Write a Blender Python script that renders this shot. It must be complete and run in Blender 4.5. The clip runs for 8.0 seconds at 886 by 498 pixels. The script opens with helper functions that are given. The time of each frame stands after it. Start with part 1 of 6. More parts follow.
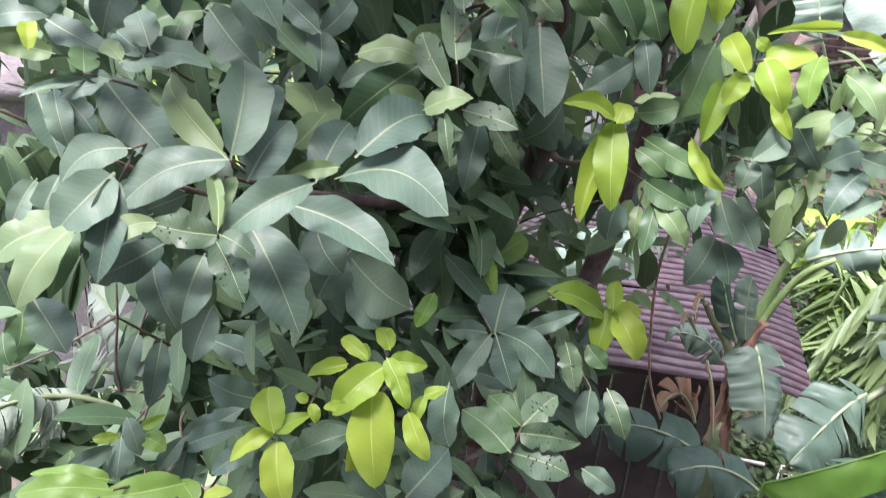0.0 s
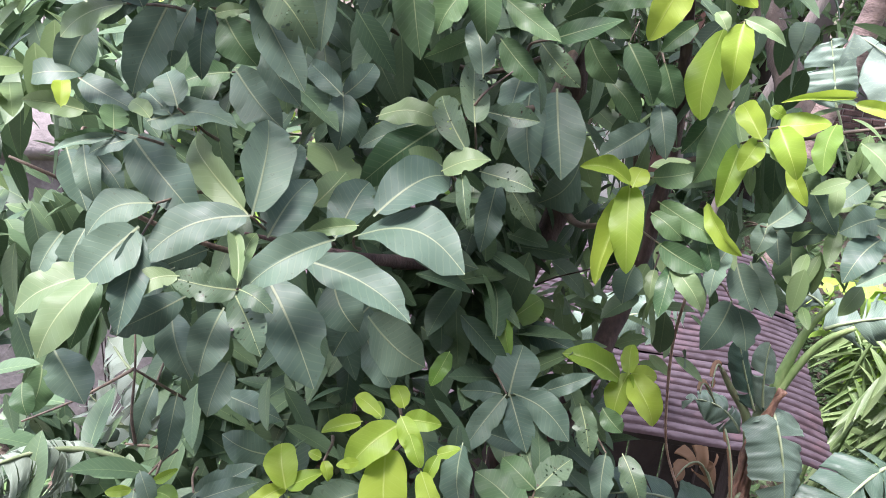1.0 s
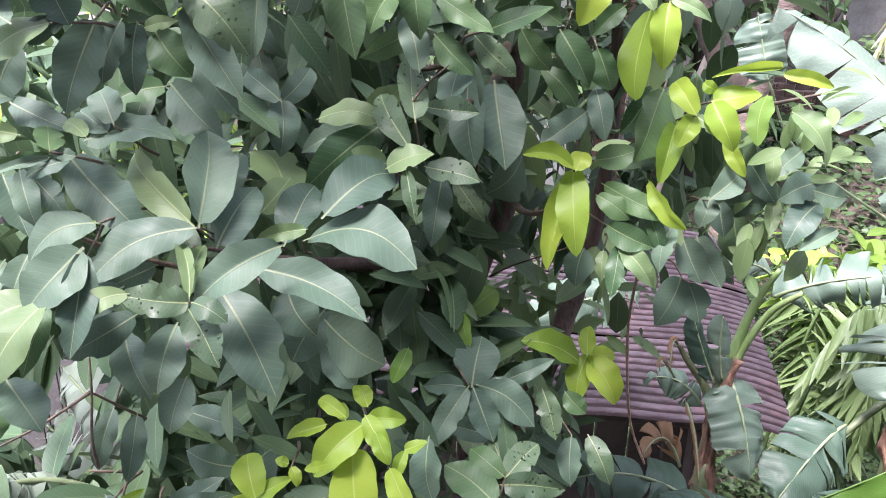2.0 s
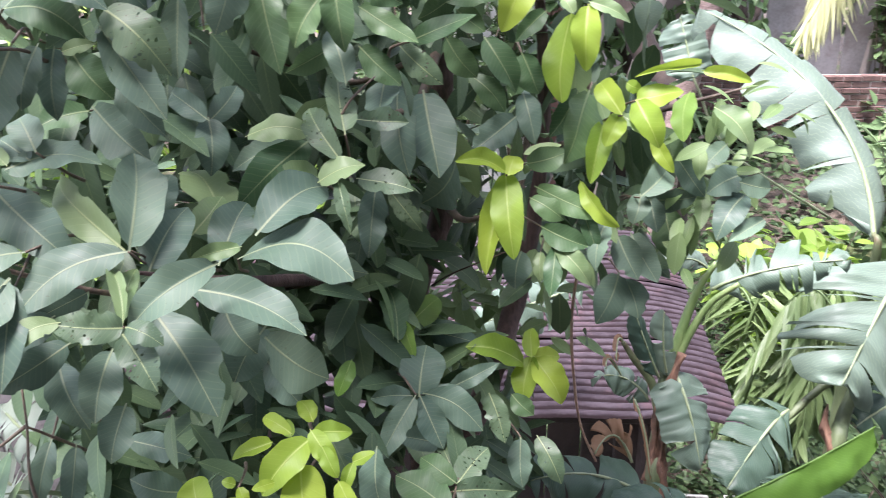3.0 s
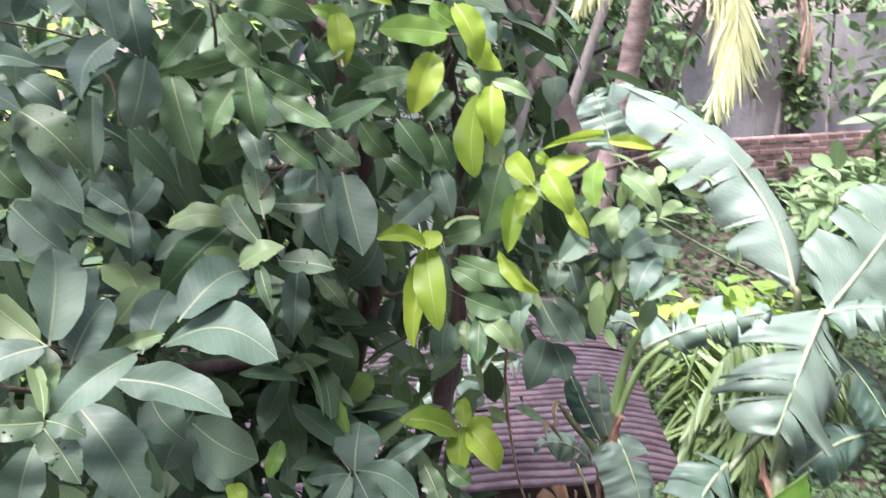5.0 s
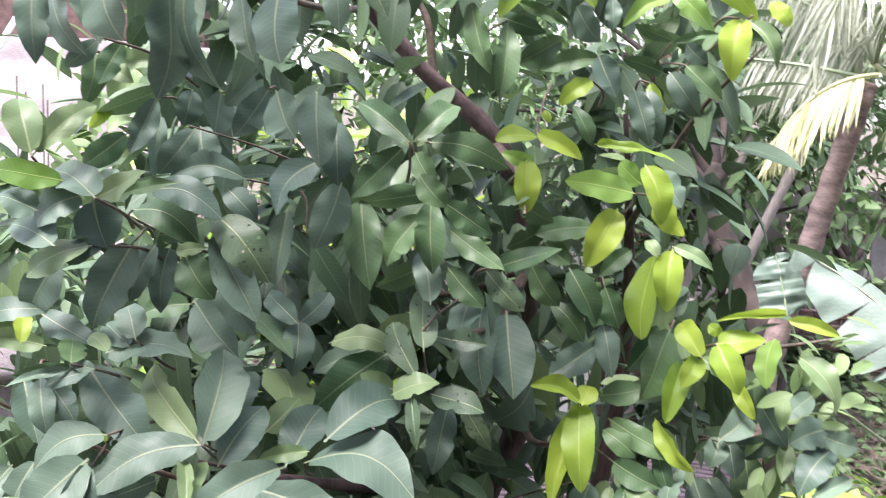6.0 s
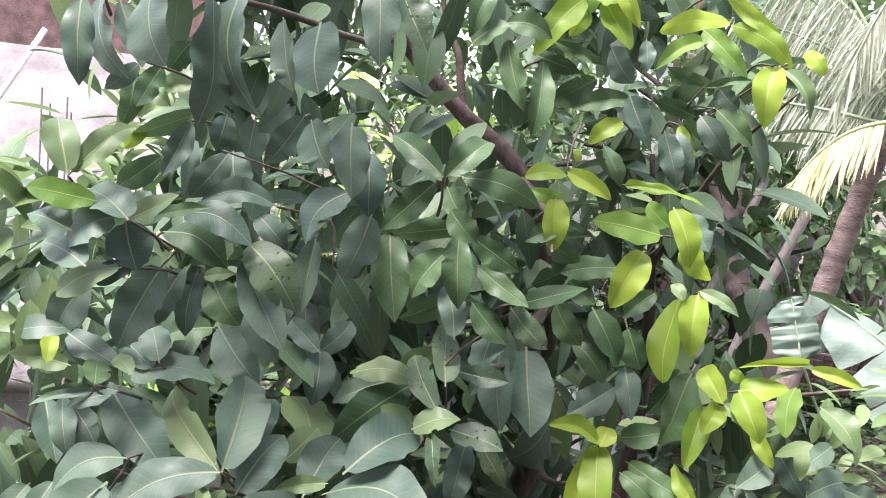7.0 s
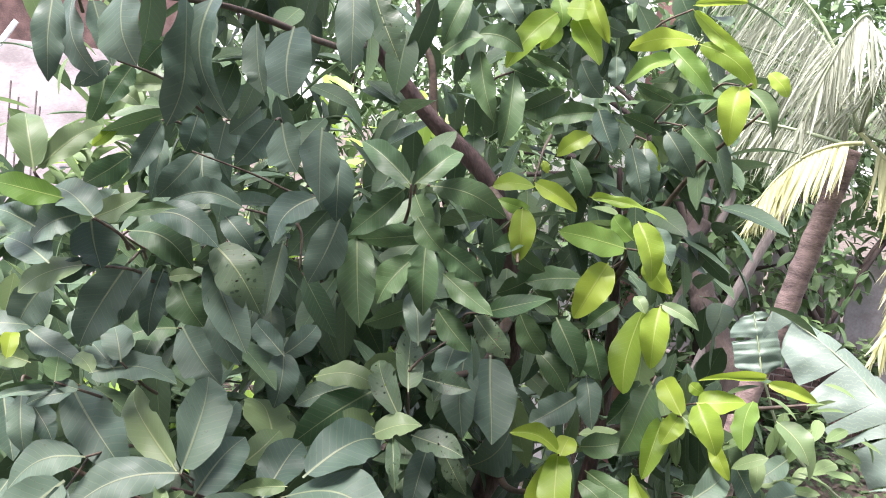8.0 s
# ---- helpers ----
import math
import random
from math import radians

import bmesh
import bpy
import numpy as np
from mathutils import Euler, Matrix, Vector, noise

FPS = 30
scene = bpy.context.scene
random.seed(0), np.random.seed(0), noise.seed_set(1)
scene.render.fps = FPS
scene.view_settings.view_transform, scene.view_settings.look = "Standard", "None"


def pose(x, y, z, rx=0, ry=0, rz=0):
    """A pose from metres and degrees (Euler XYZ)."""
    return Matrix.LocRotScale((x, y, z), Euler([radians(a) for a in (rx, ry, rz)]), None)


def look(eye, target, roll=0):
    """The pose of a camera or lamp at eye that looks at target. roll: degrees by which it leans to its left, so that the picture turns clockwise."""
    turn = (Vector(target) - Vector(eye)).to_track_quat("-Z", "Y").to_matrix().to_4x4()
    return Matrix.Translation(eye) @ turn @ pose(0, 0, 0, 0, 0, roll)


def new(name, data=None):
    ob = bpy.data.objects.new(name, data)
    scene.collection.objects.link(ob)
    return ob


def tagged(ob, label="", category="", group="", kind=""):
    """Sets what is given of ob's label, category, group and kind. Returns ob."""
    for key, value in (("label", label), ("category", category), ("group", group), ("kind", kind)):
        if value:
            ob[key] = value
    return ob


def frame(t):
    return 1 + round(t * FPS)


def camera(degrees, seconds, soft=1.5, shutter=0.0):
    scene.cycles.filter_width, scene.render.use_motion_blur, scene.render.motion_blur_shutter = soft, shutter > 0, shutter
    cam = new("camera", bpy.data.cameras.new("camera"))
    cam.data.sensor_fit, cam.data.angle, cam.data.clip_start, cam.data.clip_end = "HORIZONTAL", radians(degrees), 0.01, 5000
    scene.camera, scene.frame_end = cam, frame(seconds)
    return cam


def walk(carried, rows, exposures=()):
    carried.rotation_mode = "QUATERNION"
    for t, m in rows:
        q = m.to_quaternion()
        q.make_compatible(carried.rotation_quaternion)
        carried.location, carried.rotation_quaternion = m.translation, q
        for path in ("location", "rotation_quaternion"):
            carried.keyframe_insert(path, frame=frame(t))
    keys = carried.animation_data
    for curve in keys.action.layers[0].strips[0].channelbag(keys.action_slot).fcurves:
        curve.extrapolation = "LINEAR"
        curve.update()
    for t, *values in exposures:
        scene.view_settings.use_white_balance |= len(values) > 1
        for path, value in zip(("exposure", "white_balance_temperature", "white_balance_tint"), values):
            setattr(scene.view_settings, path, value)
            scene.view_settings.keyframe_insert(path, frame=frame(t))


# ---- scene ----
cam = camera(54.1, 8.0, 0.5, 0.35)
PATH = [
    (0, (0.02, 0.184, 4.186), (0.087, 1.944, 3.238), 4.3),
    (0.5, (0.021, 0.185, 4.196), (0.036, 1.992, 3.34), 4.5),
    (1, (0.02, 0.172, 4.186), (0.04, 1.996, 3.365), 4.6),
    (1.5, (0.023, 0.166, 4.181), (0.103, 1.989, 3.362), 2.6),
    (2.8, (0.033, 0.154, 4.182), (0.235, 1.98, 3.392), -0.0),
    (3, (0.037, 0.152, 4.177), (0.287, 1.975, 3.393), -0.6),
    (3.5, (0.035, 0.131, 4.171), (0.441, 1.93, 3.398), -2.0),
    (4, (0.033, 0.112, 4.161), (0.539, 1.89, 3.397), -3.5),
    (4.2, (0.037, 0.106, 4.159), (0.557, 1.88, 3.396), -4.1),
    (5.3, (0.066, 0.108, 4.196), (0.361, 2.014, 3.667), -0.9),
    (5.5, (0.062, 0.124, 4.203), (0.278, 2.056, 3.733), 0.6),
    (6, (0.052, 0.13, 4.219), (0.1, 2.098, 3.865), 3.7),
    (6.5, (0.039, 0.137, 4.224), (0.023, 2.112, 3.909), 5.2),
    (7, (0.025, 0.136, 4.229), (0.048, 2.113, 3.931), 6.1),
    (7.5, (0.02, 0.131, 4.231), (0.129, 2.106, 3.939), 6.9),
    (8, (0.03, 0.126, 4.232), (0.119, 2.105, 3.957), 8.0),
]
walk(cam, [(t, look(eye, target, roll)) for t, eye, target, roll in PATH],
     [(0.0, 2.73, 6250, 26), (3.0, 2.7, 6250, 26), (4.2, 2.58, 6250, 26), (5.5, 2.9, 6300, 26), (6.0, 2.68, 6350, 26), (7.0, 2.59, 6450, 25), (8.0, 2.51, 6500, 25)])

# ---- light ----
world = bpy.data.worlds.new("world")
scene.world = world
world.use_nodes = True
wt = world.node_tree
sky = wt.nodes.new("ShaderNodeTexSky")
sky.sky_type = "NISHITA"
sky.sun_disc = False
sky.sun_elevation = radians(73)
sky.sun_rotation = radians(-122)
sky.air_density, sky.dust_density, sky.ozone_density = 1.0, 2.0, 2.0
# a bright overcast: the sky's colour mostly veiled to white
grey = wt.nodes.new("ShaderNodeRGBToBW")
veil = wt.nodes.new("ShaderNodeMix")
veil.data_type = "RGBA"
veil.inputs["Factor"].default_value = 0.62
wt.links.new(sky.outputs[0], grey.inputs[0])
wt.links.new(sky.outputs[0], veil.inputs[6])
wt.links.new(grey.outputs[0], veil.inputs[7])
wt.links.new(veil.outputs[2], wt.nodes["Background"].inputs[0])
wt.nodes["Background"].inputs[1].default_value = 0.15
sun_data = bpy.data.lights.new("sun", "SUN")
sun_data.energy, sun_data.angle, sun_data.color = 2.3, radians(24), (1.0, 0.97, 0.93)
sun = new("sun", sun_data)
sun.matrix_world = look((-2.1, -1.3, 8.0), (0, 0, 0))

# ---- material helpers ----


class Nodes:
    """A material with a principled surface and short ways to wire nodes."""

    def __init__(self, name, rough=0.5, metal=0.0, specular=0.5, old=None):
        self.m = old or bpy.data.materials.new(name)
        self.m.use_nodes = True
        self.t = self.m.node_tree
        self.bsdf = self.t.nodes["Principled BSDF"]
        if old:
            return
        self.bsdf.inputs["Roughness"].default_value = rough
        self.bsdf.inputs["Metallic"].default_value = metal
        self.bsdf.inputs["Specular IOR Level"].default_value = specular

    def put(self, socket, value):
        if isinstance(value, bpy.types.NodeSocket):
            self.t.links.new(value, socket)
        elif isinstance(value, tuple) and len(value) == 3 and socket.type == "RGBA":
            socket.default_value = (*value, 1)
        else:
            socket.default_value = value

    def math(self, op, a, b=0.0, clamp=False):
        n = self.t.nodes.new("ShaderNodeMath")
        n.operation, n.use_clamp = op, clamp
        self.put(n.inputs[0], a)
        self.put(n.inputs[1], b)
        return n.outputs[0]

    def ramp(self, value, lo, hi, to_lo=0.0, to_hi=1.0):
        n = self.t.nodes.new("ShaderNodeMapRange")
        n.interpolation_type = "SMOOTHSTEP"
        for i, v in enumerate((value, lo, hi, to_lo, to_hi)):
            self.put(n.inputs[i], v)
        return n.outputs[0]

    def mix(self, fac, a, b, blend="MIX"):
        n = self.t.nodes.new("ShaderNodeMix")
        n.data_type, n.blend_type = "RGBA", blend
        self.put(n.inputs["Factor"], fac)
        self.put(n.inputs[6], a)
        self.put(n.inputs[7], b)
        return n.outputs[2]

    def noise(self, scale, detail=4.0, rough=0.55, where=None, stretch=None):
        n = self.t.nodes.new("ShaderNodeTexNoise")
        n.inputs["Scale"].default_value = scale
        n.inputs["Detail"].default_value = detail
        n.inputs["Roughness"].default_value = rough
        if where is None:
            where = self.coords()
        if stretch:
            mp = self.t.nodes.new("ShaderNodeMapping")
            mp.inputs["Scale"].default_value = stretch
            self.t.links.new(where, mp.inputs["Vector"])
            where = mp.outputs[0]
        self.t.links.new(where, n.inputs["Vector"])
        return n.outputs["Fac"]

    def coords(self, kind="Object"):
        return self.t.nodes.new("ShaderNodeTexCoord").outputs[kind]

    def world_place(self):
        return self.t.nodes.new("ShaderNodeNewGeometry").outputs["Position"]

    def bump(self, height, strength=0.3, distance=0.01):
        n = self.t.nodes.new("ShaderNodeBump")
        n.inputs["Strength"].default_value = strength
        n.inputs["Distance"].default_value = distance
        self.put(n.inputs["Height"], height)
        self.t.links.new(n.outputs[0], self.bsdf.inputs["Normal"])
        return n.outputs[0]

    def color(self, value):
        self.put(self.bsdf.inputs["Base Color"], value)


def leaf_material(name, dark, light, rib, rough, through_light, veins=13.0, islands=False, spots=0.0, rib_width=0.0105, rib_show=0.68, holes=False, vein_show=0.07):
    k = Nodes(name, rough, specular=0.34)
    uv = k.t.nodes.new("ShaderNodeSeparateXYZ")
    k.t.links.new(k.coords("UV"), uv.inputs[0])
    across = k.math("ABSOLUTE", k.math("SUBTRACT", uv.outputs[0], 0.5))
    along = uv.outputs[1]
    if islands:
        chance = k.t.nodes.new("ShaderNodeNewGeometry").outputs["Random Per Island"]
    else:
        chance = k.t.nodes.new("ShaderNodeObjectInfo").outputs["Random"]
    place = k.world_place()
    tone = k.math("ADD", k.math("MULTIPLY", chance, 0.7), k.math("MULTIPLY", k.noise(22, 3, where=place), 0.3))
    base = k.mix(tone, dark, light)
    patch = k.ramp(k.noise(9, 2, where=place), 0.5, 0.75)
    base = k.mix(k.math("MULTIPLY", patch, 0.35), base, light)
    wobble = k.math("MULTIPLY", k.noise(45, 2, where=place), 0.05)
    wave = k.math("SINE", k.math("MULTIPLY", k.math("SUBTRACT", k.math("ADD", along, wobble), k.math("MULTIPLY", across, 0.8)), veins * 6.283))
    vein = k.ramp(wave, 0.75, 1.0)
    base = k.mix(k.math("MULTIPLY", vein, vein_show), base, rib)
    width = k.ramp(along, 0.0, 1.0, rib_width, rib_width * 0.35)
    mid = k.ramp(k.math("DIVIDE", across, width), 0.4, 1.3, 1.0, 0.0)
    base = k.mix(k.math("MULTIPLY", mid, rib_show), base, rib)
    if spots:
        mark = k.ramp(k.noise(190, 2, where=place), 0.66, 0.72)
        base = k.mix(k.math("MULTIPLY", mark, spots), base, (0.05, 0.04, 0.02))
    k.color(base)
    k.put(k.bsdf.inputs["Roughness"], k.ramp(k.noise(60, 3, where=place), 0.3, 0.7, rough - 0.06, rough + 0.1))
    height = k.math("ADD", k.math("MULTIPLY", vein, -0.12), k.math("MULTIPLY", mid, 0.8))
    height = k.math("ADD", height, k.math("MULTIPLY", k.noise(70, 3, where=place), 0.5))
    normal = k.bump(height, 0.24, 0.002)
    glow = k.t.nodes.new("ShaderNodeBsdfTranslucent")
    k.put(glow.inputs["Color"], k.mix(0.5, base, tuple(min(1, c * 1.6) for c in light)))
    k.t.links.new(normal, glow.inputs["Normal"])
    both = k.t.nodes.new("ShaderNodeMixShader")
    both.inputs[0].default_value = through_light
    k.t.links.new(k.bsdf.outputs[0], both.inputs[1])
    k.t.links.new(glow.outputs[0], both.inputs[2])
    out = both.outputs[0]
    if holes:
        # holes bitten by insects, a few to each leaf, on either side of the midrib
        spot = k.t.nodes.new("ShaderNodeTexVoronoi")
        spot.inputs["Scale"].default_value = 1.0
        where = k.t.nodes.new("ShaderNodeCombineXYZ")
        k.put(where.inputs[0], k.math("ADD", k.math("MULTIPLY", uv.outputs[0], 21.0), k.math("MULTIPLY", k.noise(130, 2, where=place), 0.7)))
        k.put(where.inputs[1], k.math("MULTIPLY", along, 25.0))
        k.put(where.inputs[2], k.math("MULTIPLY", chance, 40.0))
        k.t.links.new(where.outputs[0], spot.inputs["Vector"])
        cell = k.t.nodes.new("ShaderNodeSeparateColor")
        k.t.links.new(spot.outputs["Color"], cell.inputs[0])
        bitten = k.math("MULTIPLY", k.math("GREATER_THAN", cell.outputs[0], 0.76), k.math("GREATER_THAN", k.math("ADD", 0.14, k.math("MULTIPLY", cell.outputs[1], 0.36)), spot.outputs["Distance"]))
        bitten = k.math("MULTIPLY", bitten, k.math("GREATER_THAN", along, 0.3))
        gone = k.t.nodes.new("ShaderNodeBsdfTransparent")
        cut = k.t.nodes.new("ShaderNodeMixShader")
        k.put(cut.inputs[0], bitten)
        k.t.links.new(out, cut.inputs[1])
        k.t.links.new(gone.outputs[0], cut.inputs[2])
        out = cut.outputs[0]
    k.t.links.new(out, k.t.nodes["Material Output"].inputs[0])
    return k.m


def simple_material(name, dark, light, rough, scale=8.0, fine=60.0, bump=0.3, stretch=None, spot=None, metal=0.0, distance=0.01, pieces=0.0):
    k = Nodes(name, rough, metal)
    place = k.world_place()
    a, b = k.noise(scale, 5, where=place, stretch=stretch), k.noise(fine, 4, where=place, stretch=stretch)
    tone = k.ramp(k.math("ADD", k.math("MULTIPLY", a, 0.65), k.math("MULTIPLY", b, 0.35)), 0.32, 0.68)
    col = k.mix(tone, dark, light)
    if spot:
        col = k.mix(k.ramp(k.noise(scale * 0.45, 6, 0.7, where=place), 0.52, 0.66), col, spot)
    if pieces:
        chance = k.t.nodes.new("ShaderNodeObjectInfo").outputs["Random"]
        col = k.mix(k.math("MULTIPLY", chance, pieces), col, dark)
    k.color(col)
    k.put(k.bsdf.inputs["Roughness"], k.ramp(b, 0.3, 0.7, max(0.05, rough - 0.1), min(1, rough + 0.1)))
    k.bump(k.math("ADD", a, b), bump, distance)
    return k.m


M_MATURE = leaf_material("mature_leaf", (0.045, 0.088, 0.065), (0.124, 0.192, 0.127), (0.36, 0.40, 0.22), 0.5, 0.10, spots=0.3, rib_show=0.5)
M_MIDGREEN = leaf_material("midgreen_leaf", (0.033, 0.083, 0.036), (0.098, 0.176, 0.070), (0.34, 0.40, 0.2), 0.48, 0.13, spots=0.3, rib_show=0.5)
M_EATEN = leaf_material("spotted_leaf", (0.052, 0.098, 0.056), (0.11, 0.17, 0.09), (0.36, 0.42, 0.2), 0.42, 0.18, spots=0.75, holes=True)
M_YOUNG = leaf_material("young_leaf", (0.095, 0.165, 0.068), (0.20, 0.285, 0.13), (0.38, 0.44, 0.22), 0.44, 0.22)
M_LIME = leaf_material("lime_leaf", (0.13, 0.25, 0.028), (0.33, 0.44, 0.055), (0.46, 0.54, 0.16), 0.45, 0.42)
M_FRESH = leaf_material("fresh_leaf", (0.095, 0.215, 0.034), (0.21, 0.345, 0.075), (0.40, 0.50, 0.16), 0.42, 0.32)
# leaf colour lowered to paint in the shade inside the crown
M_INNER_SHADED = leaf_material("inner_leaf_shaded", (0.032, 0.070, 0.040), (0.096, 0.158, 0.073), (0.26, 0.34, 0.15), 0.48, 0.13, islands=True, rib_show=0.35)
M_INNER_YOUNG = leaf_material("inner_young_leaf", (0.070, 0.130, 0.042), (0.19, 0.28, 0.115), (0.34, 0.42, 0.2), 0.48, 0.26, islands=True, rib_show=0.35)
M_WEED = leaf_material("weed_leaf", (0.024, 0.055, 0.022), (0.085, 0.14, 0.055), (0.22, 0.32, 0.12), 0.5, 0.2, veins=12, islands=True)
M_BROAD = leaf_material("broad_leaf", (0.085, 0.155, 0.06), (0.20, 0.29, 0.13), (0.28, 0.36, 0.18), 0.48, 0.22, veins=12, islands=True)
M_HEDGE = leaf_material("hedge_leaf", (0.042, 0.092, 0.038), (0.13, 0.21, 0.082), (0.16, 0.22, 0.10), 0.5, 0.18, veins=12, islands=True)
M_BUSH = leaf_material("bush_leaf", (0.14, 0.26, 0.04), (0.28, 0.42, 0.07), (0.35, 0.45, 0.15), 0.45, 0.25, veins=12, islands=True)
M_MANGO = leaf_material("long_leaf", (0.055, 0.118, 0.042), (0.14, 0.225, 0.09), (0.28, 0.36, 0.18), 0.45, 0.15, veins=20, islands=True)
M_BANANA = leaf_material("banana_leaf", (0.062, 0.112, 0.076), (0.145, 0.198, 0.155), (0.30, 0.38, 0.26), 0.46, 0.2, veins=42, rib_width=0.004, vein_show=0.22)
# darker copy of the banana leaf colour, mostly for the lower leaves
M_BANANA_DARK = leaf_material("banana_leaf_dark", (0.028, 0.060, 0.044), (0.062, 0.108, 0.076), (0.28, 0.36, 0.2), 0.48, 0.16, veins=42, rib_width=0.004, vein_show=0.16)
M_BANANA_NEW = leaf_material("banana_leaf_new", (0.05, 0.125, 0.018), (0.09, 0.18, 0.03), (0.2, 0.32, 0.08), 0.42, 0.28, veins=46, rib_width=0.004, vein_show=0.1)
# banana leaf with its whitish sheen painted into the base colour
M_BANANA_PALE = leaf_material("banana_leaf_painted_sheen", (0.19, 0.25, 0.19), (0.33, 0.39, 0.32), (0.42, 0.48, 0.36), 0.34, 0.25, veins=42, rib_width=0.004, vein_show=0.2)
M_FROND = leaf_material("palm_frond", (0.25, 0.29, 0.20), (0.46, 0.49, 0.38), (0.5, 0.5, 0.36), 0.42, 0.22, veins=3, islands=True)
M_FROND_YELLOW = leaf_material("palm_frond_old", (0.42, 0.45, 0.22), (0.60, 0.61, 0.36), (0.6, 0.55, 0.3), 0.45, 0.25, veins=3, islands=True)
M_FROND_DRY = leaf_material("palm_frond_dry", (0.20, 0.12, 0.09), (0.36, 0.25, 0.20), (0.3, 0.2, 0.15), 0.6, 0.15, veins=3, islands=True)
M_FERN = leaf_material("shrub_palm_frond", (0.085, 0.15, 0.05), (0.20, 0.275, 0.12), (0.34, 0.42, 0.2), 0.4, 0.25, veins=3, islands=True)
M_DRY = leaf_material("dry_leaf", (0.16, 0.085, 0.045), (0.34, 0.22, 0.13), (0.3, 0.2, 0.12), 0.7, 0.1, veins=30)
M_BARK = simple_material("dark_bark", (0.042, 0.027, 0.025), (0.15, 0.10, 0.09), 0.8, 25, 140, 0.6, (1, 1, 0.35), distance=0.006)
M_TWIG = simple_material("reddish_twig", (0.055, 0.040, 0.030), (0.15, 0.115, 0.08), 0.65, 40, 160, 0.3, distance=0.002)
M_RIB = simple_material("pale_midrib", (0.15, 0.20, 0.10), (0.26, 0.31, 0.18), 0.5, 10, 70, 0.15)
M_PETIOLE = simple_material("banana_stalk", (0.085, 0.145, 0.045), (0.19, 0.26, 0.10), 0.45, 10, 70, 0.2, (1, 1, 0.2))
M_SHEATH = simple_material("dry_sheath", (0.05, 0.026, 0.018), (0.24, 0.135, 0.085), 0.75, 14, 90, 0.7, (1, 1, 0.2))
M_STEM = simple_material("banana_stem", (0.045, 0.068, 0.03), (0.115, 0.15, 0.07), 0.55, 9, 60, 0.3, (1, 1, 0.18), spot=(0.11, 0.06, 0.035))
M_PALM_BARK = simple_material("palm_bark", (0.026, 0.022, 0.024), (0.088, 0.074, 0.079), 0.85, 10, 80, 0.25, (0.6, 0.6, 2.2))
M_PALM_RED = simple_material("pinkish_palm_bark", (0.10, 0.07, 0.06), (0.31, 0.23, 0.20), 0.85, 9, 70, 0.7, (0.6, 0.6, 2.0))
M_TRUNK = simple_material("brown_bark", (0.016, 0.011, 0.008), (0.042, 0.030, 0.022), 0.85, 8, 60, 0.7, (1, 1, 0.3))
M_ROOF = simple_material("rusty_sheet", (0.027, 0.021, 0.025), (0.067, 0.055, 0.064), 0.8, 5, 40, 0.15, (0.5, 2.0, 1), spot=(0.068, 0.045, 0.05))


def paint_trough_shade(m):
    """Paints shade into the troughs of a corrugated sheet as dark colour, patchy along them."""
    k = Nodes("", old=m)
    uv = k.t.nodes.new("ShaderNodeSeparateXYZ")
    k.t.links.new(k.coords("UV"), uv.inputs[0])
    place = k.world_place()
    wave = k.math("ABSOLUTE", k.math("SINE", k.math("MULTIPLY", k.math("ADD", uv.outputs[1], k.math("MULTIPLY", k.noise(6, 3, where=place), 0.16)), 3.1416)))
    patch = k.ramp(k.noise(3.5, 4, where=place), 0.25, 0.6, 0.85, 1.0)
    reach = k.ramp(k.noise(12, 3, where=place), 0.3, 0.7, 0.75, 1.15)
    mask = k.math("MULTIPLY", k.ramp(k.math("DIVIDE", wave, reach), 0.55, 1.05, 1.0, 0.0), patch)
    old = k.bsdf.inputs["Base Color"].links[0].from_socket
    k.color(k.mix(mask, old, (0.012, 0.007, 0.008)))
    k.bsdf.inputs["Specular IOR Level"].default_value = 0.12


paint_trough_shade(M_ROOF)
# board colour darkened to paint in the shadow under the eave
M_SHED = simple_material("shed_boards_shaded", (0.018, 0.014, 0.014), (0.06, 0.045, 0.042), 0.85, 6, 60, 0.4)
M_TIMBER = simple_material("grey_timber", (0.17, 0.145, 0.125), (0.36, 0.32, 0.29), 0.8, 7, 80, 0.4, (1, 1, 0.2))
M_PLASTER = simple_material("grey_plaster", (0.085, 0.075, 0.072), (0.19, 0.173, 0.167), 0.9, 2.4, 34, 0.8, spot=(0.19, 0.165, 0.155))
M_BRICK = simple_material("red_brick", (0.07, 0.042, 0.035), (0.21, 0.125, 0.105), 0.9, 9, 70, 0.5, pieces=0.5)
M_MORTAR = simple_material("mortar", (0.22, 0.19, 0.17), (0.40, 0.36, 0.33), 0.95, 9, 80, 0.5)
M_PANEL = simple_material("fence_sheet", (0.19, 0.178, 0.172), (0.33, 0.312, 0.302), 0.8, 2.2, 30, 0.2, spot=(0.2, 0.17, 0.16))
M_STEEL = simple_material("rusty_rod", (0.015, 0.011, 0.010), (0.04, 0.028, 0.024), 0.7, 20, 90, 0.3)
M_PIPE = simple_material("white_pipe", (0.68, 0.67, 0.64), (0.82, 0.81, 0.78), 0.45, 6, 60, 0.1)
M_RED = simple_material("red_roof", (0.24, 0.12, 0.10), (0.36, 0.2, 0.17), 0.8, 4, 40, 0.3)
M_EARTH = simple_material("earth", (0.045, 0.036, 0.028), (0.125, 0.097, 0.074), 0.95, 2.2, 35, 0.8, spot=(0.07, 0.09, 0.03), distance=0.03)
M_VINE = simple_material("dry_vine", (0.22, 0.13, 0.09), (0.42, 0.30, 0.22), 0.7, 30, 120, 0.2)

